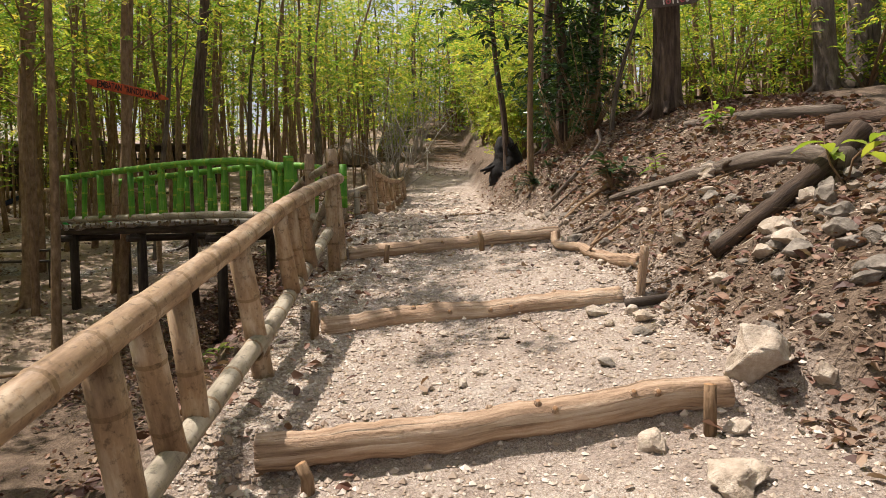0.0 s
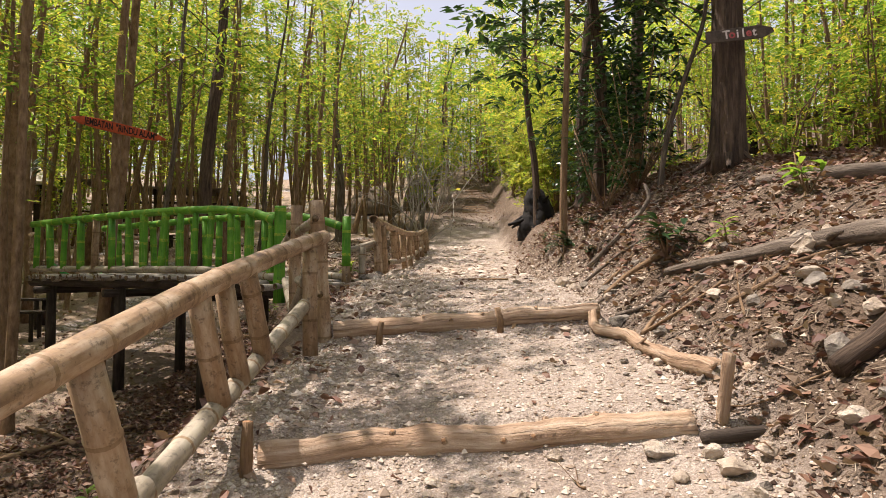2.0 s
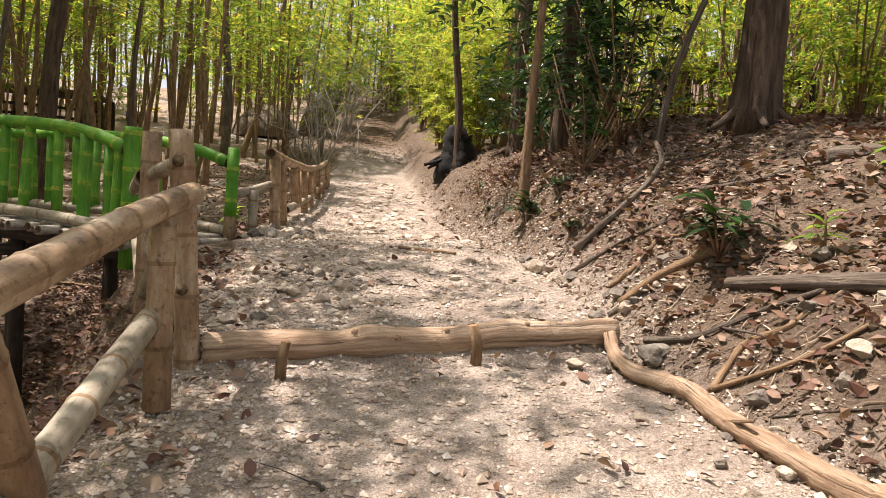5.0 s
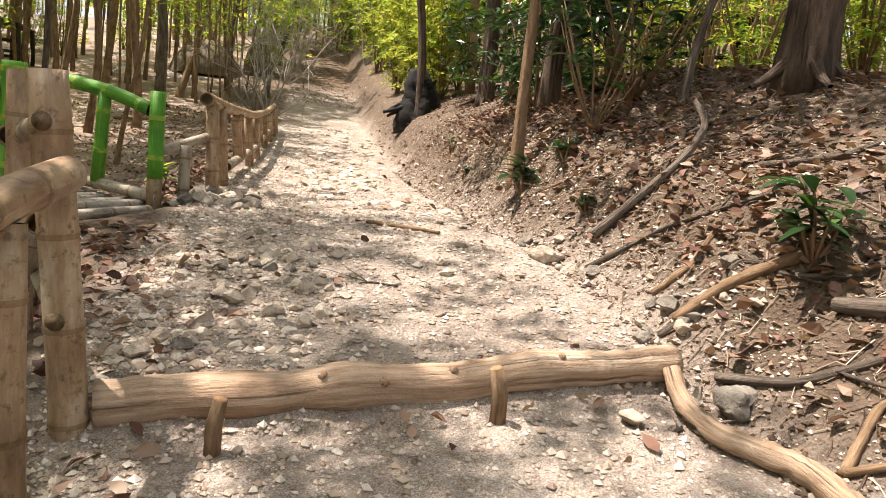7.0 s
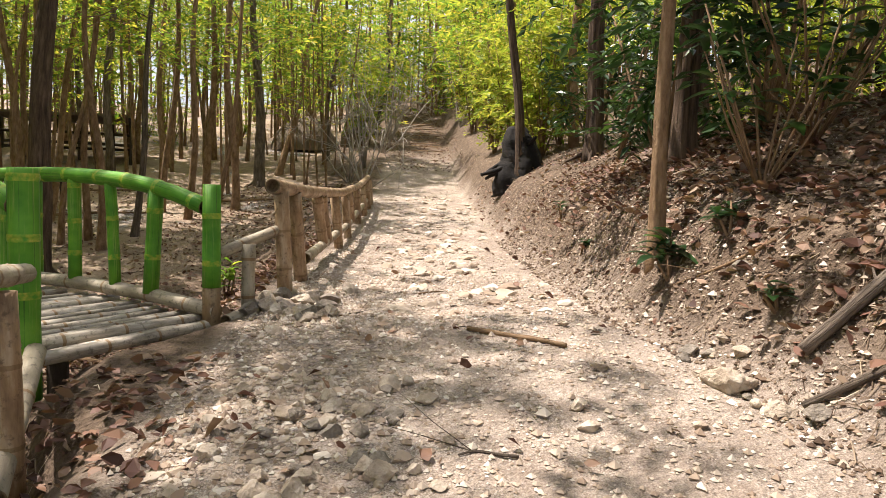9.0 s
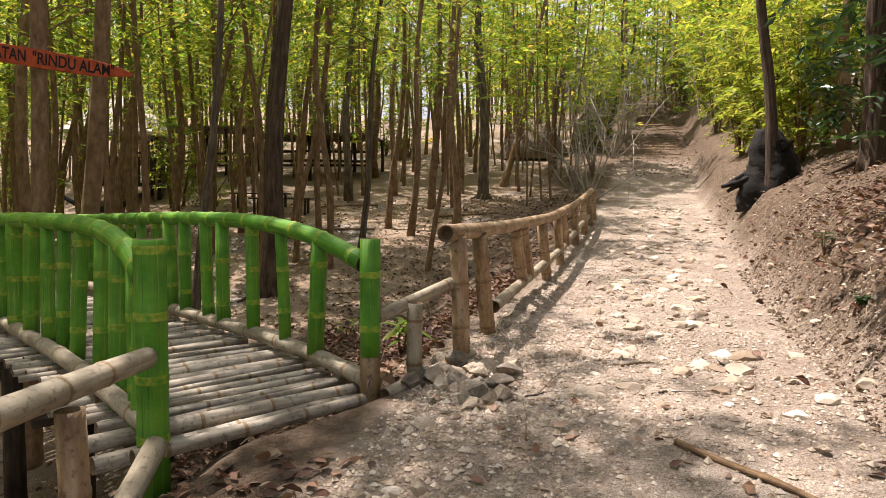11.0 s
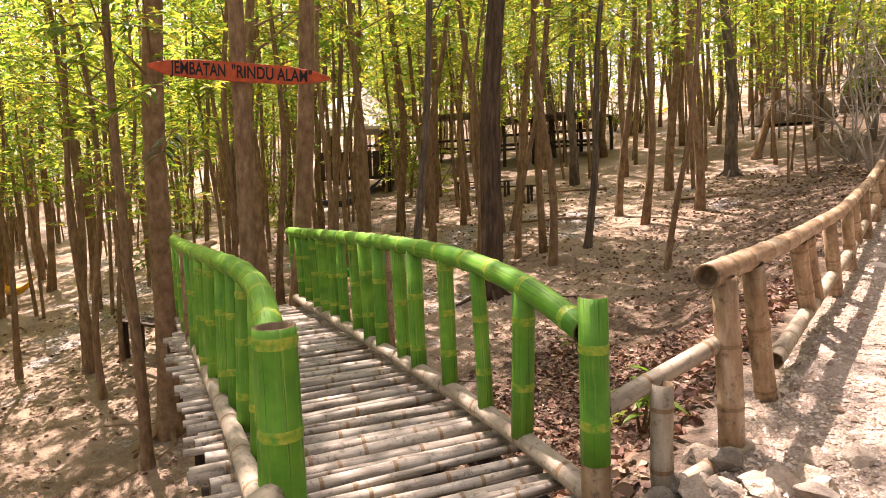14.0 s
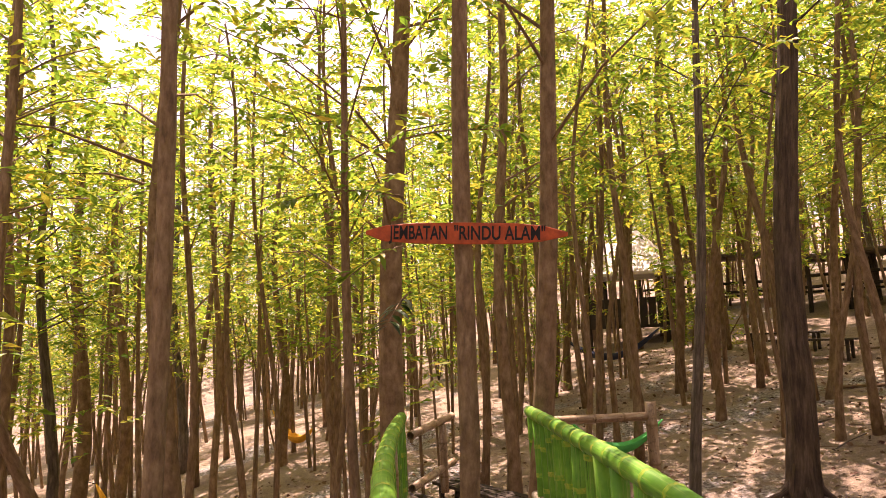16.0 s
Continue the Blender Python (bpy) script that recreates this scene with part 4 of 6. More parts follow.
while count < 48:
    x, y = 2.2 + q.gamma(2.0, 4.0), q.uniform(-8, 42)
    if x > 24 or x < np.interp(y, (-8, 0, 8, 11, 14, 20, 30), (3.6, 4.5, 7.5, 7.0, 5.2, 2.6, 2.1)) or (3.9 < x < 9 and 3 < y < 8):
        continue
    if any((x - a) ** 2 + (y - b) ** 2 < 1.3 for a, b in placed):
        continue
    placed.append((x, y))
    u = q.uniform()
    kind = ("tall", int(q.integers(3))) if u < 0.2 else (("low", int(q.integers(3))) if u < 0.6 else ("slim", int(q.integers(7))))
    plant_tree(kind, x, y, q.uniform(0.8, 1.25), q.uniform(0, 360), "slim tree with yellow-green leaves on the hillside above the trail", "trees of the bank", girth=q.uniform(0.8, 1.3))
    count += 1


def far_wood():
    """The woods beyond the counted trees: joined trunks, and joined leaves."""
    q = np.random.default_rng(31)
    g = Geo()
    cs = []
    n = 0
    while n < 800:
        x, y = (q.uniform(-75, 62), q.uniform(-25, 105)) if n < 620 else (q.uniform(-13, 14), q.uniform(43, 78))
        near = (-30 < x < 24 and -4 < y < 41)
        if near or (abs(x - 0.4) < 1.9 and y < 47) or (y < 2 and abs(x) < 12) or math.hypot(x, y - 9) > 92:
            continue
        z = float(height(x, y))
        h = q.uniform(12, 19) if x < -24 else q.uniform(7, 11)
        lx, ly = q.uniform(-0.07, 0.07, 2)
        r = q.uniform(0.05, 0.11)
        tube(g, [(x, y, z - 0.2), (x + lx * h * 0.5 + q.uniform(-0.1, 0.1), y + ly * h * 0.5, z + h * 0.5), (x + lx * h, y + ly * h, z + h)], [r, r * 0.75, r * 0.2], 6, None, False)
        for _ in range(26 if x < -24 else 11):
            k = q.uniform(0.2 if x < -6 and y < 40 else 0.06, 1.0)
            a, L = q.uniform(0, 6.28), q.uniform(0.2, 2.8 if x < -24 else 2.2)
            cs.append((x + lx * h * k + math.cos(a) * L, y + ly * h * k + math.sin(a) * L, z + h * k))
        n += 1
    n = 0
    fine = []
    while n < 640:
        x, y = q.uniform(-42, 22), q.uniform(3, 43)
        if not (x < -13 or (x < -9.5 and y > 13) or y > 25 or (x > 7 and y > 9)) or -2.6 < x < 2.2 or any((x - a) ** 2 + (y - b) ** 2 < 0.5 for a, b in placed):
            continue
        z = float(height(x, y))
        h, r = q.uniform(5, 9.5), q.uniform(0.025, 0.07)
        lx, ly = q.normal(0, 0.07, 2)
        tube(g, [(x, y, z - 0.2), (x + lx * h * 0.3 + q.uniform(-0.1, 0.1), y + ly * h * 0.3, z + h * 0.3), (x + lx * h * 0.6, y + ly * h * 0.6 + q.uniform(-0.1, 0.1), z + h * 0.6), (x + lx * h, y + ly * h, z + h)], [r, r * 0.85, r * 0.6, r * 0.2], 6, None, False)
        for _ in range(20 if x < -12 else 13):
            k = q.uniform(0.42, 1.0)
            a, L = q.uniform(0, 6.28), q.uniform(0.1, 1.3)
            fine.append((x + lx * h * k + math.cos(a) * L, y + ly * h * k + math.sin(a) * L, z + h * k))
        n += 1
    v, f = leaf_cloud(q, fine, 0.3, 3, 0.2, 0.3, 0.42, 4)
    tagged(new("wood_leaves", mesh_of("wood_leaves", v, f, LEAF)), "light green leaves of the thin trees between the counted ones", "woods", kind="stuff")
    ob = new("far_wood_trunks", g.mesh("far_wood_trunks", BARK))
    tagged(ob, "many slim brown trunks of the wood further off", "woods", kind="stuff")
    v, f = leaf_cloud(q, cs, 0.5, 2, 0.42, 0.2, 0.46, 3)
    tagged(new("far_wood_leaves", mesh_of("far_wood_leaves", v, f, LEAF)), "light green and yellowish foliage of the wood further off", "woods", kind="stuff")


far_wood()


# ---- burnt stump, roots and fallen wood ----
def limb(name, pts, r0, r1, mat, label, category, seed=0, n=22, rough=0.12, sides=10, group="", twigs=0):
    g = Geo()
    line = smooth_path(pts, n)
    rad = np.linspace(r0, r1, n) * (1 + 0.14 * np.array([noise.noise((i * 0.5, seed * 3.3, 1)) for i in range(n)]))
    tube(g, line, rad, sides, None, True, rough, seed)
    q = np.random.default_rng(seed)
    for _ in range(twigs):
        i = q.integers(3, n - 2)
        d = q.normal(size=3) * 0.6 + (line[i] - line[i - 1]) / np.linalg.norm(line[i] - line[i - 1])
        d[2] = abs(d[2]) * 0.5
        L = q.uniform(0.1, 0.35)
        tube(g, [line[i], line[i] + d * L * 0.5 + q.normal(size=3) * 0.02, line[i] + d * L], [rad[i] * 0.5, rad[i] * 0.35, rad[i] * 0.15], 6, None, True, 0.1, seed)
    ob = new(name, g.mesh(name, mat))
    return tagged(ob, label, category, group)


def lie(pts, lift):
    return [(x, y, ground_at(x, y) + lift) for x, y in pts]


def stump():
    x, y = 1.95, 20.3
    z = ground_at(x, y)
    t = thing("burnt_stump", "charred black tree stump with stubby roots on the bank", "tree stump", "", (x, y, z))
    q = np.random.default_rng(4)
    g = Geo()
    zs = np.linspace(-0.4, 0.95, 20)
    tube(g, [(x - 0.06 * k + 0.03 * math.sin(k * 6), y, z + k) for k in zs], np.interp(zs, (-0.4, 0.0, 0.4, 0.7, 0.95), (0.46, 0.42, 0.34, 0.27, 0.15)), 24, None, True, 0.1, 4, None, 0.3)
    part("bole", g, CHAR, t)
    for k in range(11):
        a = q.uniform(0, 6.28)
        h = q.uniform(0.0, 0.4) if k < 9 else 0.5
        L = q.uniform(0.6, 0.85) if k < 9 else 0.55
        e = (x + math.cos(a) * L, y + math.sin(a) * L * 0.8, z + h + (q.uniform(-0.45, -0.2) if k < 9 else 0.22))
        g = Geo()
        tube(g, smooth_path([(x, y, z + h), ((x + e[0]) / 2, (y + e[1]) / 2, (z + h + e[2]) / 2 + q.uniform(-0.06, 0.06)), e], 10), np.linspace(0.10, q.uniform(0.015, 0.03), 10), 9, None, True, 0.3, k)
        part("root" if k < 9 else "snag", g, CHAR, t)


stump()
limb("root_log", [(1.24, 7.62, 1.17), (1.22, 7.48, 1.08), (1.23, 7.2, 1.05), (1.41, 6.97, 1.04), (1.41, 6.67, 1.01), (1.43, 6.45, 0.99), (1.48, 6.26, 0.98), (1.52, 6.0, 0.96), (1.58, 5.76, 0.97), (1.62, 5.57, 0.97)], 0.04, 0.062, LOG, "crooked peeled root edging the trail", "log", 12, 60, 0.16, 14, "", 5)
limb("stub_log", [(1.72, 5.45, 0.98), (1.95, 5.36, 1.02), (2.06, 5.32, 1.04)], 0.06, 0.055, LOG, "short broken log end beside the trail", "log", 13, 10)
limb("stub_log", [(1.36, 5.12, 0.68), (1.6, 5.1, 0.72), (1.86, 5.08, 0.76)], 0.04, 0.035, DARKWOOD, "thin dark log in the bank behind the step", "log", 14, 10)
limb("stake", [(1.50, 5.22, 0.66), (1.51, 5.2, 0.9), (1.53, 5.18, 1.12)], 0.035, 0.03, LOG, "split wooden stake propping the root", "stake", 15, 8)
limb("fallen_log", lie([(1.84, 7.45), (2.02, 7.0), (2.22, 6.6), (2.6, 6.05), (2.85, 5.6), (3.1, 5.2)], 0.05), 0.035, 0.10, BARK_GREY, "fallen grey-brown log half sunk in the slope", "log", 16, twigs=2)
limb("charred_log", lie([(1.98, 5.0), (2.27, 5.02), (2.64, 5.17), (2.95, 5.25), (3.3, 5.4)], 0.07), 0.06, 0.085, BARK_ROUGH, "blackened crooked branch lying on the slope", "log", 17)
limb("fallen_log", lie([(2.9, 8.2), (3.6, 7.8), (4.4, 7.5)], 0.05), 0.07, 0.09, BARK_GREY, "fallen trunk lying across the upper slope", "log", 18)
limb("fallen_log", lie([(3.3, 5.9), (3.9, 5.5), (4.6, 5.4)], 0.05), 0.09, 0.11, BARK_ROUGH, "thick dark fallen trunk on the slope", "log", 19)
limb("branch", [(1.45, 9.1, 1.58), (1.65, 9.05, 1.80), (1.95, 9.0, 2.12), (2.12, 9.05, 2.36), (2.08, 9.2, 2.5)], 0.03, 0.022, BARK_GREY, "grey crooked branch lying up the bank", "branch", 20, twigs=3)
limb("branch", lie([(1.35, 8.9), (1.7, 8.6), (2.0, 8.2)], 0.03), 0.018, 0.012, BARK_GREY, "thin grey branch on the bank", "branch", 21, twigs=2)
limb("branch", lie([(1.45, 7.6), (1.6, 7.3), (1.85, 7.05), (2.05, 6.9)], 0.02), 0.022, 0.014, BARK_GREY, "forked grey root across the bank", "branch", 22, twigs=3)
limb("branch", lie([(0.12, 10.42), (0.3, 10.2), (0.5, 10.02), (0.6, 9.86)], 0.015), 0.016, 0.012, BARK, "brown stick lying on the trail", "stick", 23, 12)
limb("branch", lie([(1.42, 7.95), (1.62, 7.9), (1.9, 7.75)], 0.03), 0.03, 0.03, BARK, "short brown branch at the trail edge", "branch", 24, 10, twigs=2)
limb("branch", lie([(1.5, 6.9), (1.75, 6.6), (2.0, 6.5)], 0.02), 0.014, 0.01, BARK, "thin stick on the bank", "stick", 25, 10)
q = np.random.default_rng(44)
for i in range(90):
    if i < 26:
        x, y = q.uniform(1.6, 4.0), q.uniform(4.0, 11.5)
    elif i < 34:
        x, y = q.uniform(-1.0, 1.0), q.uniform(3.5, 13)
    else:
        x, y = q.uniform(-12, -2.5), q.uniform(8.5, 24)
    a, L = q.uniform(0, 3.14), q.uniform(0.2, 0.9) * (0.35 if 26 <= i < 34 else 1)
    pts = [(x + math.cos(a) * L * k, y + math.sin(a) * L * k + q.uniform(-0.04, 0.04)) for k in (0, 0.35, 0.7, 1)]
    limb("stick", lie(pts, 0.008), q.uniform(0.005, 0.013), 0.004, (BARK, BARK_GREY)[i % 2], "thin dry fallen stick lying on the ground", "stick", 60 + i, 9, 0.05, 6, "fallen sticks", int(q.integers(0, 3)))
for i, (x0, y0, x1, y1) in enumerate(((-4.6, 9.6, -5.6, 10.2), (-5.2, 9.0, -4.2, 10.3), (-5.0, 9.2, -6.2, 9.1), (-3.6, 14.2, -4.9, 14.6), (-8.6, 22.5, -6.6, 22.9), (-5.5, 24.6, -3.9, 25.0), (-7.8, 26.0, -9.5, 25.6))):
    limb("branch", lie([(x0, y0), ((x0 + x1) / 2, (y0 + y1) / 2 + 0.08), (x1, y1)], 0.03), 0.035, 0.02, BARK, "dry branch lying on the woodland floor", "branch", 120 + i, 12, 0.1, 8, "fallen branches", 2)


# ---- stones ----
ROCKS = []
for i in range(9):
    v, f = ico(4 if i < 3 else 3, 700 + i, (1, 0.8 + 0.05 * (i % 3), 0.62 + 0.06 * (i % 4)), 0.30 if i < 3 else 0.18)
    g = Geo()
    g.add(v, f)
    ROCKS.append([g.mesh("rock", STONE, i < 3), g.mesh("rock_grey", STONE_GREY, i < 3)])


def rock(x, y, s, grey=0, kind=None, sink=0.3, label="rough pale limestone rock on the trail", group="", turn=None, q=np.random.default_rng(3)):
    k = int(q.integers(3, 9)) if kind is None else kind
    ob = new("rock", ROCKS[k][grey])
    ob.matrix_basis = pose(x, y, ground_at(x, y) + s * 0.62 * (1 - 2 * sink), q.uniform(-18, 18), q.uniform(-18, 18), q.uniform(0, 360) if turn is None else turn) @ Matrix.Scale(s, 4)
    return tagged(ob, label, "rock", group)


rock(1.60, 3.42, 0.25, 0, 0, 0.2, "large pale rough boulder at the end of the log step", turn=20)
rock(1.12, 2.62, 0.14, 0, 1, 0.3, "large white flat-topped stone on the trail")
rock(0.82, 2.42, 0.09, 0, 4, 0.35, "white stone half buried in the trail")
rock(1.10, 5.00, 0.085, 0, 2, 0.2, "white rounded stone below the log step")
rock(1.38, 4.75, 0.10, 0, 5, 0.2, "pale angular stone at the trail edge")
rock(1.36, 4.95, 0.07, 0, 6, 0.2, "pale angular stone at the trail edge")
rock(0.93, 3.05, 0.10, 0, 7, 0.25, "pale flat stone below the log step")
rock(1.34, 3.1, 0.075, 0, 8, 0.2, "brown stone wedged beside the stake")
rock(1.85, 3.3, 0.09, 0, 3, 0.2, "white stone at the foot of the bank")
rock(1.30, 7.55, 0.085, 0, 3, 0.15, "pale stone at the end of the log step")
rock(1.42, 7.42, 0.11, 1, 1, 0.15, "grey pitted stone at the end of the log step")
rock(0.98, 7.42, 0.07, 0, 5, 0.2, "white stone below the log step")
rock(1.20, 9.25, 0.13, 0, 2, 0.25, "pale upright stone at the trail edge")
rock(1.28, 8.95, 0.08, 0, 4, 0.25, "flat pale stone at the trail edge")
q = np.random.default_rng(9)
spots = []
for _ in range(62):
    spots.append((q.normal(2.45, 0.4), q.normal(4.35, 0.75), q.uniform(0.04, 0.135), int(q.uniform() < 0.6), "grey weathered stone in the rubble slope", "stones of the rubble slope"))
for _ in range(20):
    spots.append((q.normal(2.1, 0.3), q.normal(6.6, 0.5), q.uniform(0.04, 0.11), int(q.integers(2)), "flat grey stone on the bank", "stones of the bank"))
for _ in range(44):
    spots.append((q.normal(-1.08, 0.17), q.normal(11.2, 0.32), q.uniform(0.04, 0.115), int(q.uniform() < 0.3), "pale broken stone heaped at the fence foot", "stones at the fence foot"))
for _ in range(70):
    spots.append((q.uniform(-1.1, -0.1) ** 1, q.uniform(7.8, 9.6), q.uniform(0.025, 0.075), int(q.uniform() < 0.35), "loose pale stone in the gravelly trail edge", "stones of the trail edge"))
for _ in range(55):
    spots.append((q.uniform(-0.9, 1.3), q.uniform(2.2, 15), q.uniform(0.02, 0.055), 0, "small pale stone lying on the trail", "stones of the trail"))
for _ in range(34):
    spots.append((q.normal(1.35, 0.15), q.uniform(3.6, 11), q.uniform(0.03, 0.08), int(q.uniform() < 0.4), "pale stone at the foot of the bank", "stones of the bank foot"))
for _ in range(26):
    spots.append((q.normal(1.52, 0.13), q.normal(7.98, 0.1), q.uniform(0.025, 0.06), int(q.uniform() < 0.5), "brown-grey stone heaped behind the log step", "stones behind the log step"))
for x, y, s, grey, label, group in spots:
    if x < 1.75 and y < 6 and s > 0.11:
        continue
    rock(x, y, s, grey, None, q.uniform(0.15, 0.4), label, group)


def gravel():
    q = np.random.default_rng(77)
    n = 56000
    u = q.uniform(size=n)
    y = np.where(u < 0.75, q.uniform(1.6, 13, n), 13 + q.gamma(1.5, 5, n))
    x = q.uniform(-1.35, 1.75, n)
    left = q.uniform(size=n) < 0.38
    x = np.where(left, -1.25 + np.abs(q.normal(0, 0.55, n)), x)
    bank = q.uniform(size=n) < 0.08
    x = np.where(bank, bank_edge(y) + q.uniform(-0.2, 1.8, n), x)
    s = 0.005 + 0.04 * q.beta(1.0, 6.5, n)
    oct_v = np.array([(1, 0, 0), (0, 1, 0), (-1, 0, 0), (0, -1, 0), (0, 0, 0.75), (0, 0, -0.75)], float)
    oct_f = np.array([(0, 1, 4), (1, 2, 4), (2, 3, 4), (3, 0, 4), (1, 0, 5), (2, 1, 5), (3, 2, 5), (0, 3, 5)])
    z = height(x, y) + np.array([bumps(a, b) for a, b in zip(x, y)]) + s * 0.2
    a = q.uniform(0, 6.28, n)
    base = oct_v[None] * q.uniform(0.55, 1.3, (n, 6, 1)) * s[:, None, None]
    rx = base[:, :, 0] * np.cos(a)[:, None] - base[:, :, 1] * np.sin(a)[:, None]
    ry = base[:, :, 0] * np.sin(a)[:, None] + base[:, :, 1] * np.cos(a)[:, None]
    v = np.stack([rx + x[:, None], ry + y[:, None], base[:, :, 2] + z[:, None]], -1).reshape(-1, 3)
    f = (oct_f[None] + (np.arange(n) * 6)[:, None, None]).reshape(-1, 3)
    tagged(new("gravel", mesh_of("gravel", v, f, GRAVEL)), "loose pale gravel and pebbles over the trail", "gravel", kind="stuff")


gravel()


def clods():
    """Crumbled soil and rubble on the cut bank."""
    q = np.random.default_rng(79)
    n = 16000
    y = q.uniform(2.4, 17, n)
    x = bank_edge(y) - 0.1 + np.abs(q.normal(0, 0.85, n))
    s = 0.006 + 0.036 * q.beta(1.1, 6, n)
    oct_v = np.array([(1, 0, 0), (0, 1, 0), (-1, 0, 0), (0, -1, 0), (0, 0, 0.8), (0, 0, -0.8)], float)
    oct_f = np.array([(0, 1, 4), (1, 2, 4), (2, 3, 4), (3, 0, 4), (1, 0, 5), (2, 1, 5), (3, 2, 5), (0, 3, 5)])
    z = height(x, y) + np.array([bumps(a, b) for a, b in zip(x, y)]) + s * 0.25
    v = (oct_v[None] * q.uniform(0.5, 1.3, (n, 6, 3)) * s[:, None, None] + np.stack([x, y, z], 1)[:, None]).reshape(-1, 3)
    f = (oct_f[None] + (np.arange(n) * 6)[:, None, None]).reshape(-1, 3)
    tagged(new("soil_clods", mesh_of("soil_clods", v, f, CLOD)), "crumbled brown soil and rubble on the bank", "soil", kind="stuff")


clods()


def straw():
    """Short dry twigs and straw, crumbled over bank and woodland floor."""
    q = np.random.default_rng(83)
    n = 7000
    y = np.where(np.arange(n) < 4500, q.uniform(2.2, 15, n), q.uniform(9, 24, n))
    x = np.where(np.arange(n) < 4500, bank_edge(y) + q.gamma(1.6, 0.7, n) - 0.05, q.uniform(-13, -1.7, n))
    L, a = 0.03 + 0.16 * q.beta(1.2, 3, n), q.uniform(0, 6.28, n)
    r = q.uniform(0.0014, 0.0032, n)
    d = np.stack([np.cos(a), np.sin(a)], 1)
    k = q.normal(0, 0.12, n)
    mid = np.stack([x, y], 1) + d * (L * 0.5)[:, None] + np.stack([-d[:, 1], d[:, 0]], 1) * (L * k)[:, None]
    end = np.stack([x, y], 1) + d * L[:, None]
    rows = []
    for p, lift in ((np.stack([x, y], 1), 0.004), (mid, 0.012), (end, 0.007)):
        z = height(p[:, 0], p[:, 1]) + np.array([bumps(u, w) for u, w in p]) + lift + q.uniform(0, 0.01, n)
        c = np.concatenate([p, z[:, None]], 1)
        side = np.stack([-d[:, 1], d[:, 0], np.zeros(n)], 1) * r[:, None]
        rows += [c - side, c + side, c + np.array([0, 0, 1.5]) * r[:, None]]
    v = np.stack(rows, 1).reshape(-1, 3)
    f = [(0, 1, 4, 3), (1, 2, 5, 4), (2, 0, 3, 5), (3, 4, 7, 6), (4, 5, 8, 7), (5, 3, 6, 8)]
    f = (np.array(f)[None] + (np.arange(n) * 9)[:, None, None]).reshape(-1, 4)
    tagged(new("dry_twigs", mesh_of("dry_twigs", v, f, STRAW)), "pale dry twigs and straw scattered over the bank", "twigs", kind="stuff")


straw()
for i, pts in enumerate((((1.35, 7.95), (1.55, 7.9), (1.72, 7.98), (1.82, 7.8), (1.95, 7.7)), ((1.45, 8.25), (1.62, 8.2), (1.78, 8.28), (1.85, 8.1)), ((1.75, 8.0), (1.82, 7.75), (1.95, 7.55), (2.1, 7.5)), ((1.5, 6.9), (1.7, 7.0), (1.85, 6.85), (2.05, 6.9)),
                         ((2.2, 8.6), (2.5, 8.3), (2.75, 8.35), (3.05, 8.0)), ((1.9, 6.2), (2.15, 6.05), (2.3, 6.15), (2.6, 5.95)), ((2.0, 9.3), (2.3, 9.5), (2.6, 9.3)), ((1.45, 12.2), (1.75, 12.6), (1.7, 13.0)), ((1.5, 13.6), (1.9, 13.9), (2.0, 14.4)))):
    limb("root", lie(pts, 0.012), 0.022, 0.010, (BARK_GREY, BARK)[i % 2], "crooked bare root creeping over the bank", "root", 330 + i, 26, 0.2, 8, "roots of the bank", 3)


def stone_field():
    """Embedded, half-worn stones where the trail runs over broken rock."""
    q = np.random.default_rng(91)
    g = Geo()
    shapes = [ico(2, 720 + i, (1, 0.8, 0.42), 0.16) for i in range(6)]
    for i in range(760):
        if i < 300:
            x, y, s = q.normal(0.1, 0.5), q.uniform(10.8, 25), q.uniform(0.03, 0.13)
        else:
            x, y, s = -1.2 + abs(q.normal(0, 0.5)), q.uniform(7.65, 9.8), 0.014 + 0.05 * q.beta(1.2, 3)
        z = float(height(x, y)) + bumps(x, y) + s * 0.04
        a = q.uniform(0, 6.28)
        v, f = shapes[i % 6]
        v = np.array(v) * s
        c, d = math.cos(a), math.sin(a)
        g.add(np.stack([v[:, 0] * c - v[:, 1] * d + x, v[:, 0] * d + v[:, 1] * c + y, v[:, 2] + z], 1).tolist(), f)
    tagged(new("trail_stones", g.mesh("trail_stones", GRAVEL, False)), "pale worn stones half buried in the trail", "stones", kind="stuff")


stone_field()


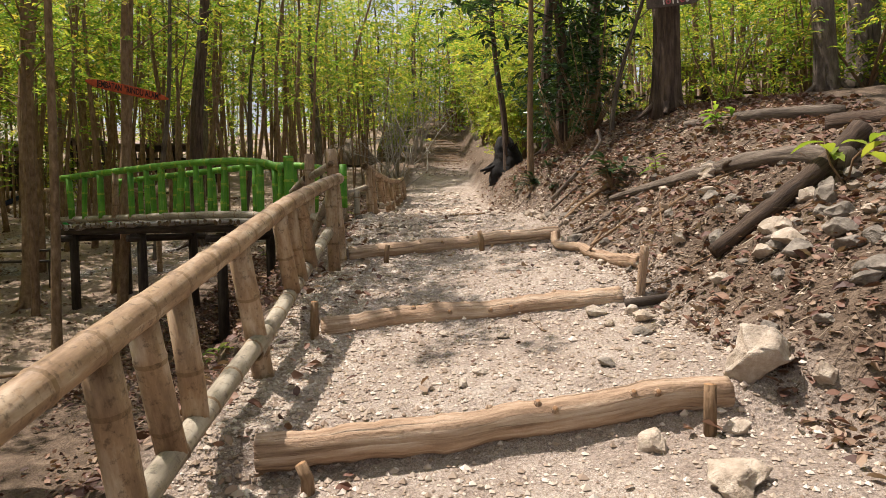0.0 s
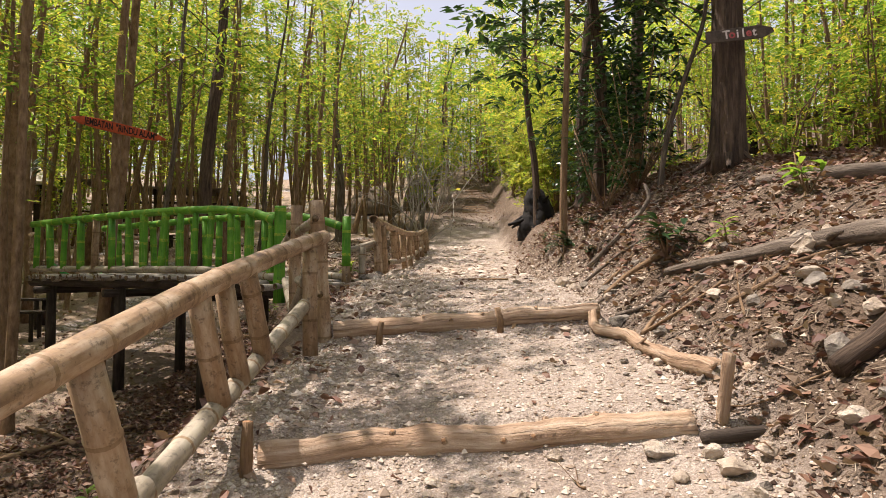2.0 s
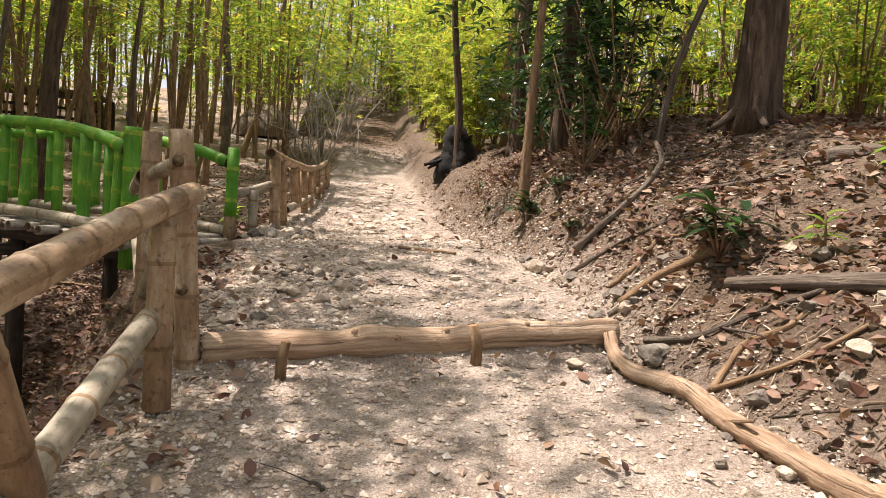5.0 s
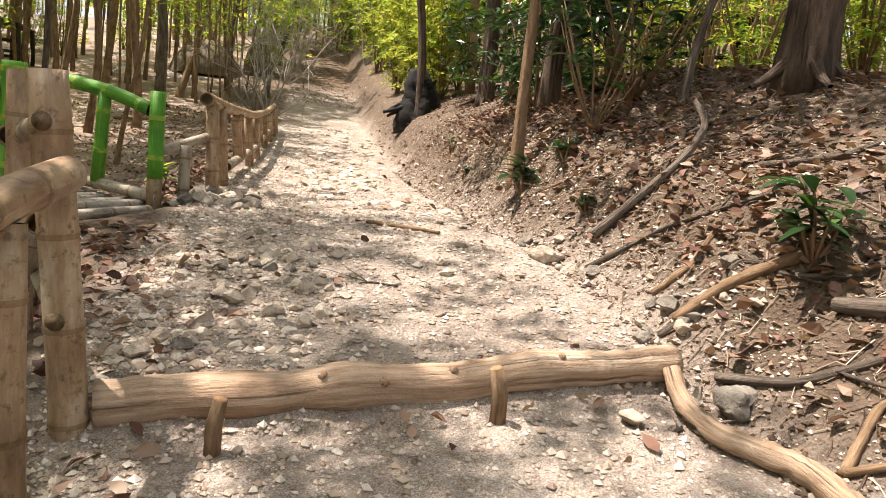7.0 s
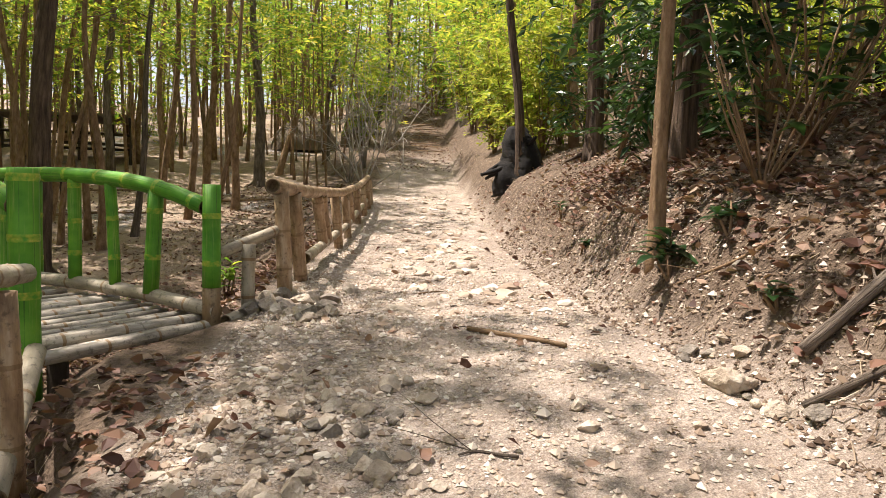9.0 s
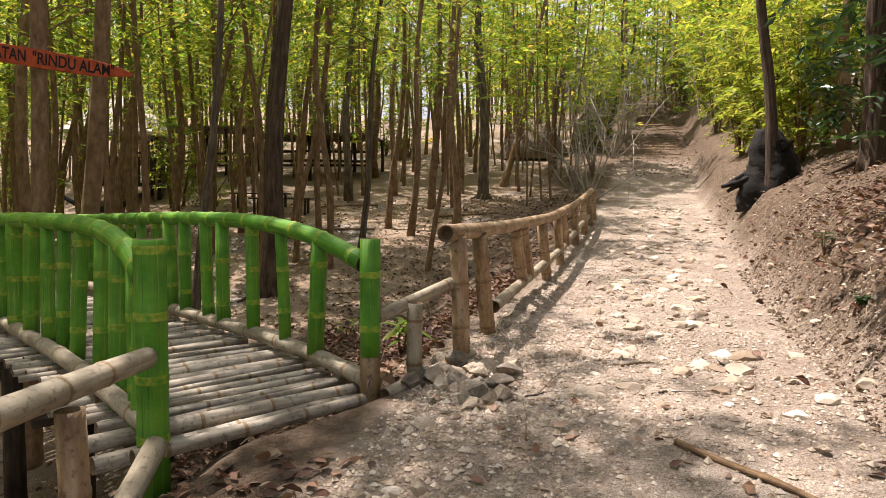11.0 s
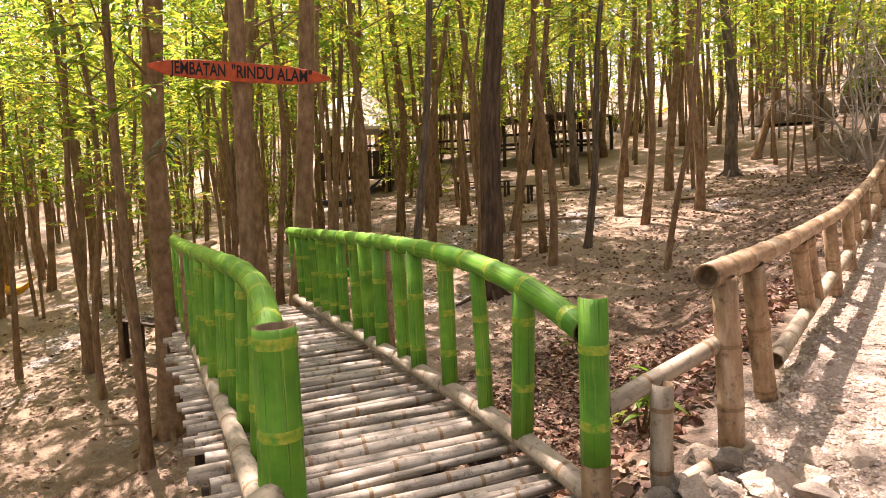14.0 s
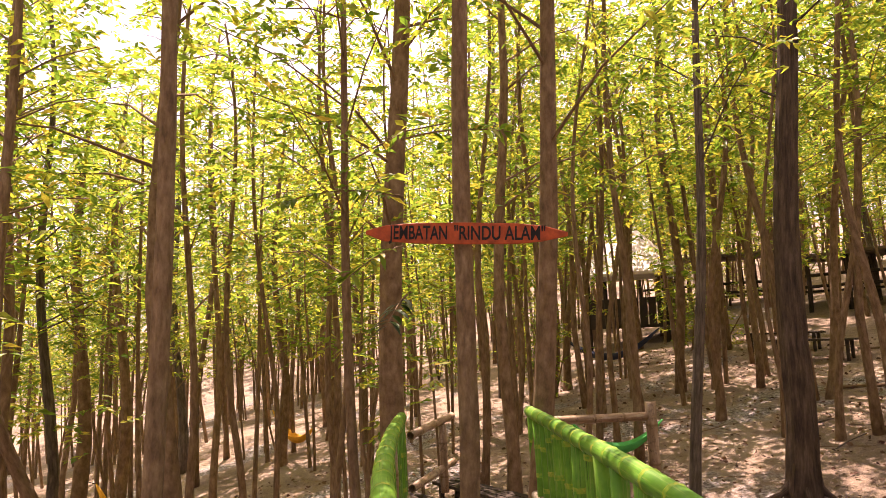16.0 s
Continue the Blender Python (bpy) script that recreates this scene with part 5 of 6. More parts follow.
def litter():
    q = np.random.default_rng(78)
    parts = [(q.normal(-2.35, 0.6, 8000), q.uniform(0.5, 10, 8000)), (q.uniform(-4.6, -1.5, 9500), q.uniform(10.2, 16.5, 9500)), (q.uniform(-5.6, -1.8, 4200), q.uniform(8, 11.8, 4200)),
             (q.uniform(1.6, 5.0, 8500), q.uniform(2.5, 14, 8500)), (1.45 + np.abs(q.normal(0, 0.6, 1300)), q.uniform(7.5, 16, 1300)), (q.uniform(-1.2, 1.4, 150), q.uniform(2, 16, 150)), (q.uniform(-16, -3.5, 7000), q.uniform(7, 27, 7000)),
             (q.uniform(-5.5, -1.6, 2600), q.uniform(16, 28, 2600)), (q.uniform(-1.3, 1.6, 2400), q.uniform(31, 52, 2400)), (q.uniform(1.2, 3, 1500), q.uniform(10, 24, 1500))]
    x, y = np.concatenate([p[0] for p in parts]), np.concatenate([p[1] for p in parts])
    p = np.stack([x, y], 1) - BP
    off = ~((p @ BU > -0.4) & (p @ BU < 1.6) & (np.abs(p @ BN) < 0.85))
    x, y = x[off], y[off]
    n = len(x)
    z = height(x, y) + np.array([bumps(a, b) for a, b in zip(x, y)]) + q.uniform(0.004, 0.03, n)
    a = q.uniform(0, 6.28, n)
    d = np.stack([np.cos(a), np.sin(a), q.normal(0, 0.3, n)], 1)
    v, f = leaves_at(q, np.stack([x, y, z], 1), d, 0.045 + 0.075 * q.beta(1.6, 2.5, n), 0.56, 0.55, True)
    tagged(new("leaf_litter", mesh_of("leaf_litter", v, f, LITTER)), "dry reddish-brown fallen leaves scattered over the ground", "leaf litter", kind="stuff")


litter()


# ---- undergrowth ----
def long_leaf(g, base, d, L, w, q):
    """One long drooping leaf of five folded segments."""
    d = np.array(d, float)
    d /= np.linalg.norm(d)
    s = np.cross(d, (0, 0, 1.0))
    s /= np.linalg.norm(s) + 1e-6
    up = np.cross(s, d)
    rows = []
    for k, wk in zip(np.linspace(0, 1, 6), (0.12, 0.7, 1.0, 0.9, 0.55, 0.04)):
        c = np.array(base) + d * L * k - np.array([0, 0, 1.0]) * L * 0.42 * k * k + up * 0.02 * k
        rows.append([c - s * w * wk * 0.5 + up * w * 0.15 * wk, c, c + s * w * wk * 0.5 + up * w * 0.15 * wk])
    v = [p for r in rows for p in r]
    f = []
    for i in range(5):
        for j in range(2):
            f.append((i * 3 + j, i * 3 + j + 1, i * 3 + 4 + j, i * 3 + 3 + j))
    g.add(v, f)


def leafy_plant(x, y, n, L, w, h, seed, label, mat=LEAF_DARK, group=""):
    q = np.random.default_rng(seed)
    z = ground_at(x, y)
    t = thing("plant", label, "plant", group, (x, y, z))
    g, st = Geo(), Geo()
    for k in range(max(2, n // 5)):
        a = q.uniform(0, 6.28)
        top = np.array([x + math.cos(a) * h * 0.4, y + math.sin(a) * h * 0.4, z + h * q.uniform(0.6, 1.1)])
        tube(st, [(x, y, z - 0.03), (np.array([x, y, z]) + top) / 2 + q.normal(size=3) * 0.02, top], [0.01, 0.008, 0.005], 6, None, True)
        for _ in range(5):
            f = q.uniform(0.45, 1.0)
            b = np.array([x, y, z]) * (1 - f) + top * f
            aa = q.uniform(0, 6.28)
            long_leaf(g, b, (math.cos(aa), math.sin(aa), q.uniform(0.0, 0.8)), L * q.uniform(0.7, 1.2), w * q.uniform(0.8, 1.2), q)
    part("stem", st, BARK, t)
    part("foliage", g, mat, t)


leafy_plant(1.92, 7.72, 34, 0.26, 0.07, 0.36, 1, "dark green broad-leaved plant on the bank")
leafy_plant(1.36, 10.42, 26, 0.24, 0.07, 0.26, 2, "dark green long-leaved plant at the sapling foot")
leafy_plant(1.62, 10.2, 16, 0.2, 0.06, 0.2, 3, "small dark green plant at the trail edge")
leafy_plant(1.85, 10.3, 50, 0.26, 0.075, 1.0, 4, "dark green shrub with drooping long leaves")
leafy_plant(2.3, 10.6, 60, 0.24, 0.075, 1.5, 5, "dark green shrub with drooping long leaves")
leafy_plant(1.55, 9.5, 10, 0.14, 0.05, 0.14, 6, "small seedling on the bank")
leafy_plant(2.3, 7.3, 12, 0.16, 0.05, 0.2, 7, "small light green seedling on the bank", LEAF)
leafy_plant(3.1, 7.6, 22, 0.22, 0.06, 0.35, 8, "green plant on the upper bank", LEAF)
leafy_plant(2.95, 5.0, 14, 0.3, 0.09, 0.4, 9, "yellow-green plant on the rubble slope", LEAF_YELLOW)
leafy_plant(-1.75, 2.6, 12, 0.24, 0.06, 0.14, 10, "green seedling below the fence", LEAF)
leafy_plant(-1.7, 4.9, 14, 0.14, 0.05, 0.2, 11, "green seedling among dry leaves below the fence", LEAF)
leafy_plant(-1.75, 11.9, 22, 0.2, 0.06, 0.3, 12, "green plant behind the fence foot", LEAF)
leafy_plant(-2.6, 13.6, 12, 0.16, 0.06, 0.2, 13, "bright yellow-green seedling among dry leaves", LEAF_YELLOW)
leafy_plant(1.3, 12.4, 10, 0.13, 0.05, 0.15, 14, "small plant on the cut bank")
leafy_plant(1.5, 14.2, 12, 0.14, 0.05, 0.2, 15, "small plant on the cut bank")
leafy_plant(-4.2, 16.2, 14, 0.14, 0.05, 0.25, 16, "small green plant on the woodland floor", LEAF)


def shrub(x, y, h, r, seed, mat, size, n, label, stems=6, group="shrubs of the bank"):
    q = np.random.default_rng(seed)
    z = ground_at(x, y)
    t = thing("shrub", label, "shrub", group, (x, y, z))
    cs = []
    for _ in range(stems):
        g = Geo()
        a, L = q.uniform(0, 6.28), r * q.uniform(0.4, 1.0)
        e = np.array([x + math.cos(a) * L, y + math.sin(a) * L, z + h * q.uniform(0.6, 1.05)])
        m = np.array([x, y, z]) * 0.45 + e * 0.55 + q.normal(size=3) * 0.12
        tube(g, [(x, y, z - 0.1), m, e], [0.025, 0.016, 0.006], 6, None, True, 0.05, seed)
        part("stem", g, BARK, t)
        for f in np.linspace(0.25, 1.05, n):
            cs.append((np.array([x, y, z]) * (1 - f) + e * f) + q.normal(size=3) * r * 0.22)
    v, f = leaf_cloud(q, cs, 0.18, 3, size, 0.5, 0.36)
    part("foliage", mesh_of("foliage", v, f, mat), None, t)


for i, (x, y, h, r) in enumerate(((2.5, 11.6, 2.6, 1.0), (2.3, 13.2, 2.8, 1.0), (2.6, 15.8, 2.6, 1.0), (3.0, 18.6, 2.4, 1.1))):
    shrub(x, y, h, r, 800 + i, LEAF_DARK, 0.2, 8, "dense dark green shrub with glossy drooping leaves on the bank", 5)
for i, (x, y, h, r) in enumerate(((2.6, 21.5, 3.4, 0.9), (2.3, 23.5, 3.6, 0.9), (2.8, 25.5, 4.2, 1.1), (2.3, 28.0, 4.0, 1.0), (2.9, 31.0, 4.5, 1.2), (2.1, 34.5, 4.5, 1.0), (3.2, 22.5, 4.4, 1.2))):
    shrub(x, y, h, r, 820 + i, LEAF_YELLOW, 0.2, 10, "tall yellow-green thicket of thin canes with drooping leaves", 9, "cane thickets")
for i, (x, y, h, r) in enumerate(((7.5, 14.0, 3.4, 1.3), (9.5, 16.5, 3.8, 1.4), (11.5, 12.0, 3.2, 1.3), (6.6, 18.5, 3.6, 1.3), (12.5, 17.5, 4.0, 1.5), (15.5, 13.5, 3.8, 1.5), (9.0, 21.0, 4.0, 1.5), (14.5, 20.5, 4.2, 1.6))):
    shrub(x, y, h, r, 895 + i, LEAF_YELLOW if i % 2 else LEAF, 0.16, 10, "tall sunlit light green shrub on the upper slope", 9)
for i, (x, y, h, r) in enumerate(((6.5, 10.5, 1.8, 1.0), (8.5, 12, 2.2, 1.2), (6.0, 14.5, 2.2, 1.1), (10, 9.5, 2.2, 1.2), (12, 14, 2.6, 1.4), (8, 17, 2.6, 1.3), (14, 10, 2.6, 1.4), (5.5, 19, 2.6, 1.2))):
    shrub(x, y, h, r, 840 + i, LEAF, 0.12, 9, "light green thin-stemmed shrub on the upper slope", 7)
for i, (x, y, h, r) in enumerate(((-2.6, 37, 4.2, 1.1), (-2.2, 42, 4.5, 1.2), (2.2, 40, 4.5, 1.2), (2.6, 45, 4.5, 1.3), (-1.6, 49, 5, 1.6), (1.4, 51, 5, 1.6), (0.2, 55, 6, 2.0))):
    shrub(x, y, h, r, 880 + i, LEAF, 0.24, 10, "light green leafy thicket beside the upper trail", 8, "thickets of the upper trail")
q = np.random.default_rng(15)
for i in range(16):
    x, y = q.uniform(-26, -6), q.uniform(17, 42)
    if clear(x, y):
        shrub(x, y, q.uniform(1.6, 3.4), q.uniform(0.7, 1.1), 860 + i, LEAF, 0.14, 8, "light green sapling clump in the wood", 6, "sapling clumps of the wood")


# ---- boards with lettering ----
def lettering(text, m, size, mat, parent, name="lettering", width=0.0):
    cu = bpy.data.curves.new(name, "FONT")
    cu.body, cu.size, cu.align_x, cu.align_y, cu.extrude, cu.offset = text, size, "CENTER", "CENTER", 0.002, 0.003
    tmp = new("tmp", cu)
    bpy.context.view_layer.update()
    me = bpy.data.meshes.new_from_object(tmp.evaluated_get(bpy.context.evaluated_depsgraph_get()))
    bpy.data.objects.remove(tmp)
    me.materials.clear()
    me.materials.append(mat)
    o = new(name, me)
    o.parent = parent
    o.matrix_parent_inverse = parent.matrix_basis.inverted()
    xs = [v.co.x for v in me.vertices]
    o.matrix_basis = m @ Matrix.Diagonal((width / (max(xs) - min(xs)) if width else 1.0, 1, 1, 1))
    return o


def board_mesh(outline, thick, mat, seed=0):
    """A board cut to an outline in its own plane, with slightly rounded, worn edges."""
    bm = bmesh.new()
    vs = [bm.verts.new((x, y, -thick / 2)) for x, y in outline]
    face = bm.faces.new(vs)
    r = bmesh.ops.extrude_face_region(bm, geom=[face])
    bmesh.ops.translate(bm, vec=(0, 0, thick), verts=[v for v in r["geom"] if isinstance(v, bmesh.types.BMVert)])
    bmesh.ops.recalc_face_normals(bm, faces=bm.faces)
    bmesh.ops.bevel(bm, geom=[e for e in bm.edges], offset=0.004, segments=1, affect="EDGES")
    me = bpy.data.meshes.new("board")
    bm.to_mesh(me)
    bm.free()
    me.materials.append(mat)
    return me


def board_pose(left, right):
    """Pose in the middle between two ends, seen from the side that has left on its left."""
    a, b = Vector(left), Vector(right)
    x = (b - a).normalized()
    z = x.cross(Vector((0, 0, 1))).normalized()
    y = z.cross(x)
    m = Matrix((x, y, z)).transposed().to_4x4()
    m.translation = (a + b) / 2
    return m, (b - a).length


def bridge_sign():
    m, L = board_pose((-6.09, 11.81, 3.83), (-5.21, 13.15, 3.74))
    t = thing("name_board", "orange-red pointed wooden board with black hand-painted letters", "sign", at=m.translation)
    h = 0.085
    out = [(-L / 2, -0.012), (-L / 2 + 0.14, -h * 0.8), (-L / 4, -h), (0, -h * 1.05), (L / 4, -h), (L / 2 - 0.2, -h * 0.75), (L / 2, -0.02), (L / 2, 0.012), (L / 2 - 0.18, h * 0.7), (L / 4, h * 0.95), (0, h), (-L / 4, h * 0.95), (-L / 2 + 0.16, h * 0.7), (-L / 2, 0.015)]
    o = part("board", board_mesh(out, 0.025, SIGN_RED), None, t)
    o.matrix_basis = m
    lettering('JEMBATAN', m @ Matrix.Translation((-L * 0.235, -0.005, 0.0135)), 0.155, INK, t, width=L * 0.29)
    lettering('"RINDU ALAM"', m @ Matrix.Translation((L * 0.165, -0.005, 0.0135)), 0.155, INK, t, width=L * 0.45)


bridge_sign()


def toilet_sign():
    m, L = board_pose((2.76, 9.24, 4.17), (3.52, 9.24, 4.26))
    t = thing("direction_board", "weathered grey wooden board nailed to the tree, with hand-painted letters", "sign", at=m.translation)
    out = [(-L / 2, -0.07), (L / 2 - 0.14, -0.075), (L / 2, -0.02), (L / 2 - 0.02, 0.03), (L / 2 - 0.16, 0.075), (-L / 2 + 0.01, 0.065)]
    o = part("board", board_mesh(out, 0.022, SIGN_GREY), None, t)
    o.matrix_basis = m
    for i, (ch, mat) in enumerate((("T", INK_WHITE), ("o", INK_RED), ("i", INK_WHITE), ("l", INK_WHITE), ("e", INK_RED), ("t", INK_WHITE))):
        lettering(ch, m @ Matrix.Translation((-0.15 + i * 0.062, 0.0, 0.012)), 0.13, mat, t, "letter")


toilet_sign()


# ---- far huts, benches, hammocks ----
def box(g, x0, y0, z0, x1, y1, z1, slot=0):
    v = [(x0, y0, z0), (x1, y0, z0), (x1, y1, z0), (x0, y1, z0), (x0, y0, z1), (x1, y0, z1), (x1, y1, z1), (x0, y1, z1)]
    g.add(v, [(3, 2, 1, 0), (4, 5, 6, 7), (0, 1, 5, 4), (1, 2, 6, 5), (2, 3, 7, 6), (3, 0, 4, 7)], None, slot)


def hut(x, y, turn, w, d, label):
    z = ground_at(x, y)
    t = thing("hut", label, "hut", at=(x, y, z))
    t.matrix_basis = pose(x, y, z, 0, 0, turn)
    M = t.matrix_basis

    def piece(name, g, mat, smooth=False, lab=""):
        o = new(name, g.mesh(name, mat, smooth))
        o.parent = t
        if lab:
            tagged(o, lab)
    for sx in (-1, 1):
        for sy in (-1, 1):
            g = Geo()
            tube(g, [(sx * w / 2, sy * d / 2, -0.6), (sx * w / 2, sy * d / 2, 1.0), (sx * w / 2, sy * d / 2, 2.5)], 0.08, 9, None, True, 0.05, 1)
            piece("post", g, DARKWOOD, True)
    g = Geo()
    box(g, -w / 2 - 0.1, -d / 2 - 0.1, 0.5, w / 2 + 0.1, d / 2 + 0.1, 0.6)
    piece("floor", g, DARKWOOD)
    for k in range(9):
        g = Geo()
        box(g, -w / 2 + k * w / 9 + 0.02, -d / 2 - 0.03, 0.6, -w / 2 + (k + 1) * w / 9 - 0.03, -d / 2, 1.5)
        piece("board", g, DARKWOOD)
    g = Geo()
    e, top = 0.45, 3.9
    ring = [(-w / 2 - e, -d / 2 - e, 2.35), (w / 2 + e, -d / 2 - e, 2.35), (w / 2 + e, d / 2 + e, 2.35), (-w / 2 - e, d / 2 + e, 2.35)]
    g.add(ring + [(-w * 0.12, 0, top), (w * 0.12, 0, top)] + [(a, b, c - 0.1) for a, b, c in ring], [(0, 1, 5, 4), (1, 2, 5), (2, 3, 4, 5), (3, 0, 4), (0, 6, 7, 1), (1, 7, 8, 2), (2, 8, 9, 3), (3, 9, 6, 0), (9, 8, 7, 6)])
    piece("roof", g, ROOF, False, "pale sun-bleached roof")


hut(-18.3, 27.6, 30, 2.6, 2.2, "small raised wooden hut with a pale pitched roof among the trees")


def shelter(x, y, turn, w, d, h, label):
    z = ground_at(x, y)
    t = thing("shelter", label, "shelter", at=(x, y, z))
    t.matrix_basis = pose(x, y, z, 0, 0, turn)

    def piece(name, g, mat, smooth=True):
        o = new(name, g.mesh(name, mat, smooth))
        o.parent = t
    n = 5
    for i in range(n):
        for sy in (-1, 1):
            px = -w / 2 + i * w / (n - 1)
            g = Geo()
            tube(g, [(px, sy * d / 2, -0.7), (px + 0.04, sy * d / 2, h * 0.5), (px, sy * d / 2, h)], 0.07, 8, None, True, 0.08, i)
            piece("post", g, DARKWOOD)
    for zz in (0.55, 0.9):
        g = Geo()
        tube(g, [(-w / 2, -d / 2, zz), (0, -d / 2, zz + 0.04), (w / 2, -d / 2, zz)], 0.05, 8, None, True, 0.05, 2)
        piece("rail", g, DARKWOOD)
    for k in range(14):
        g = Geo()
        a = -w / 2 + k * w / 14
        box(g, a, -d / 2 - 0.5, h - 0.02 + 0.01 * (k % 2), a + w / 14 - 0.03, d / 2 + 0.4, h + 0.06)
        piece("roof_sheet", g, THATCH, False)
    g = Geo()
    box(g, -w / 2, -0.3, 0.42, w / 2, 0.3, 0.48)
    piece("bench", g, DARKWOOD, False)


shelter(-12.6, 31.5, 8, 4.6, 2.0, 1.5, "long low open shelter of dark posts with a flat thatched roof")
shelter(-19.5, 33.5, 20, 5.5, 2.0, 2.0, "low open shelter of dark posts further up the wood")
shelter(9.5, 22.0, -25, 4.0, 1.8, 1.9, "open bamboo shelter on the upper slope")


def bench(x, y, z, turn, w, label):
    t = thing("bench", label, "bench", "benches by the bridge", (x, y, z))
    t.matrix_basis = pose(x, y, z, 0, 0, turn)
    for k in range(3):
        g = Geo()
        box(g, -w / 2, -0.2 + k * 0.14, 0.44, w / 2, -0.08 + k * 0.14, 0.48)
        o = new("plank", g.mesh("plank", DARKWOOD, False))
        o.parent = t
    for sx in (-1, 1):
        for sy in (-1, 1):
            g = Geo()
            px, py = sx * (w / 2 - 0.15), sy * 0.14
            tube(g, [(px, py, -0.15), (px, py, 0.2), (px, py, 0.44)], 0.04, 8, None, True, 0.08, 3)
            o = new("leg", g.mesh("leg", DARKWOOD))
            o.parent = t


for x, y, tn, w in ((-8.7, 14.0, 5, 1.6), (-9.3, 14.9, 5, 1.8), (-10.4, 14.2, 5, 1.4)):
    bench(x, y, ground_at(x, y) + 0.1, tn, w, "dark weathered plank bench below the bridge")
for x, y, tn in ((-10.2, 24.6, 10), (-11.4, 25.4, 10)):
    bench(x, y, ground_at(x, y), tn, 1.8, "low rustic pole bench on the woodland floor")


def hammock(a, b, sag, width, mat, label):
    a, b = np.array(a, float), np.array(b, float)
    t = thing("hammock", label, "hammock", "hammocks in the wood", tuple((a + b) / 2))
    n, m = 22, 7
    d = (b - a) / np.linalg.norm(b - a)
    s = np.cross(d, (0, 0, 1.0))
    s /= np.linalg.norm(s)
    v, f = [], []
    for i in range(n):
        k = i / (n - 1)
        c = a + (b - a) * (0.15 + 0.7 * k) - np.array([0, 0, 1.0]) * sag * (1 - (2 * k - 1) ** 2)
        w = width * (0.08 + 0.92 * math.sin(math.pi * min(max(k, 0.0), 1.0)) ** 0.7)
        for j in range(m):
            u = j / (m - 1) * 2 - 1
            v.append(c + s * u * w * 0.5 + np.array([0, 0, 1.0]) * (u * u * w * 0.45))
    for i in range(n - 1):
        for j in range(m - 1):
            f.append((i * m + j, i * m + j + 1, (i + 1) * m + j + 1, (i + 1) * m + j))
    g = Geo()
    g.add(v, f)
    o = part("cloth", g, mat, t)
    mod = o.modifiers.new("thick", "SOLIDIFY")
    mod.thickness = 0.012
    for e, k in ((a, 0.15), (b, 0.85)):
        g = Geo()
        p = a + (b - a) * k
        tube(g, [e, (e + p) / 2, p], 0.008, 6, None, True)
        part("rope", g, ROPE, t)


hammock((-19.0, 14.7, 1.3), (-17.9, 15.9, 0.7), 0.6, 0.4, YELLOW, "yellow cloth hammock slung between thin trees")
hammock((-15.0, 10.4, 0.7), (-14.5, 11.4, 0.3), 0.5, 0.3, YELLOW, "bright yellow hammock slung low between trees")
hammock((-9.6, 16.4, 1.6), (-8.3, 17.9, 1.55), 0.5, 0.3, GREEN_CLOTH, "green cloth hammock slung between trees")
hammock((-17.6, 23.0, 2.6), (-13.8, 24.6, 2.9), 0.75, 0.4, NAVY, "dark blue hammock slung between trees")


def thatched_mound(x, y, w, h, label):
    z = ground_at(x, y)
    g = Geo()
    n, m = 18, 7
    v = []
    for j in range(m):
        k = j / (m - 1)
        r = w * (1 - 0.75 * k ** 2.2)
        for i in range(n):
            a = 6.2832 * i / n
            rr = r * (1 + 0.06 * noise.noise((math.cos(a) * 2, math.sin(a) * 2, k * 3 + x)))
            v.append((x + math.cos(a) * rr, y + math.sin(a) * rr * 0.8, z - 0.1 + h * k))
    f, uv = [], []
    for j in range(m - 1):
        for i in range(n):
            f.append((j * n + i, j * n + (i + 1) % n, (j + 1) * n + (i + 1) % n, (j + 1) * n + i))
            uv.append([(i / n * 3, j / m), ((i + 1) / n * 3, j / m), ((i + 1) / n * 3, (j + 1) / m), (i / n * 3, (j + 1) / m)])
    f.append(tuple((m - 1) * n + i for i in range(n)))
    uv.append([(0, 0)] * n)
    g.add(v, f, uv)
    tagged(new("thatched_shelter", g.mesh("thatched_shelter", THATCH)), label, "shelter")


thatched_mound(-5.0, 36.5, 1.5, 1.5, "low rounded thatched shelter beside the upper trail")
thatched_mound(-2.9, 37.5, 0.7, 1.7, "small pale thatched shelter beside the upper trail")


# ---- far steps and dead wood by the upper trail ----
for i in range(9):
    y = 36.0 + i * 1.35 + 0.3 * math.sin(i * 2.1)
    limb("log_step", lie([(-0.4, y), (0.3, y + 0.05), (1.0, y)], 0.0), 0.045, 0.035, BARK, "far log step of the trail", "log step", 300 + i, 10, 0.08, 8, "far log steps of the trail")


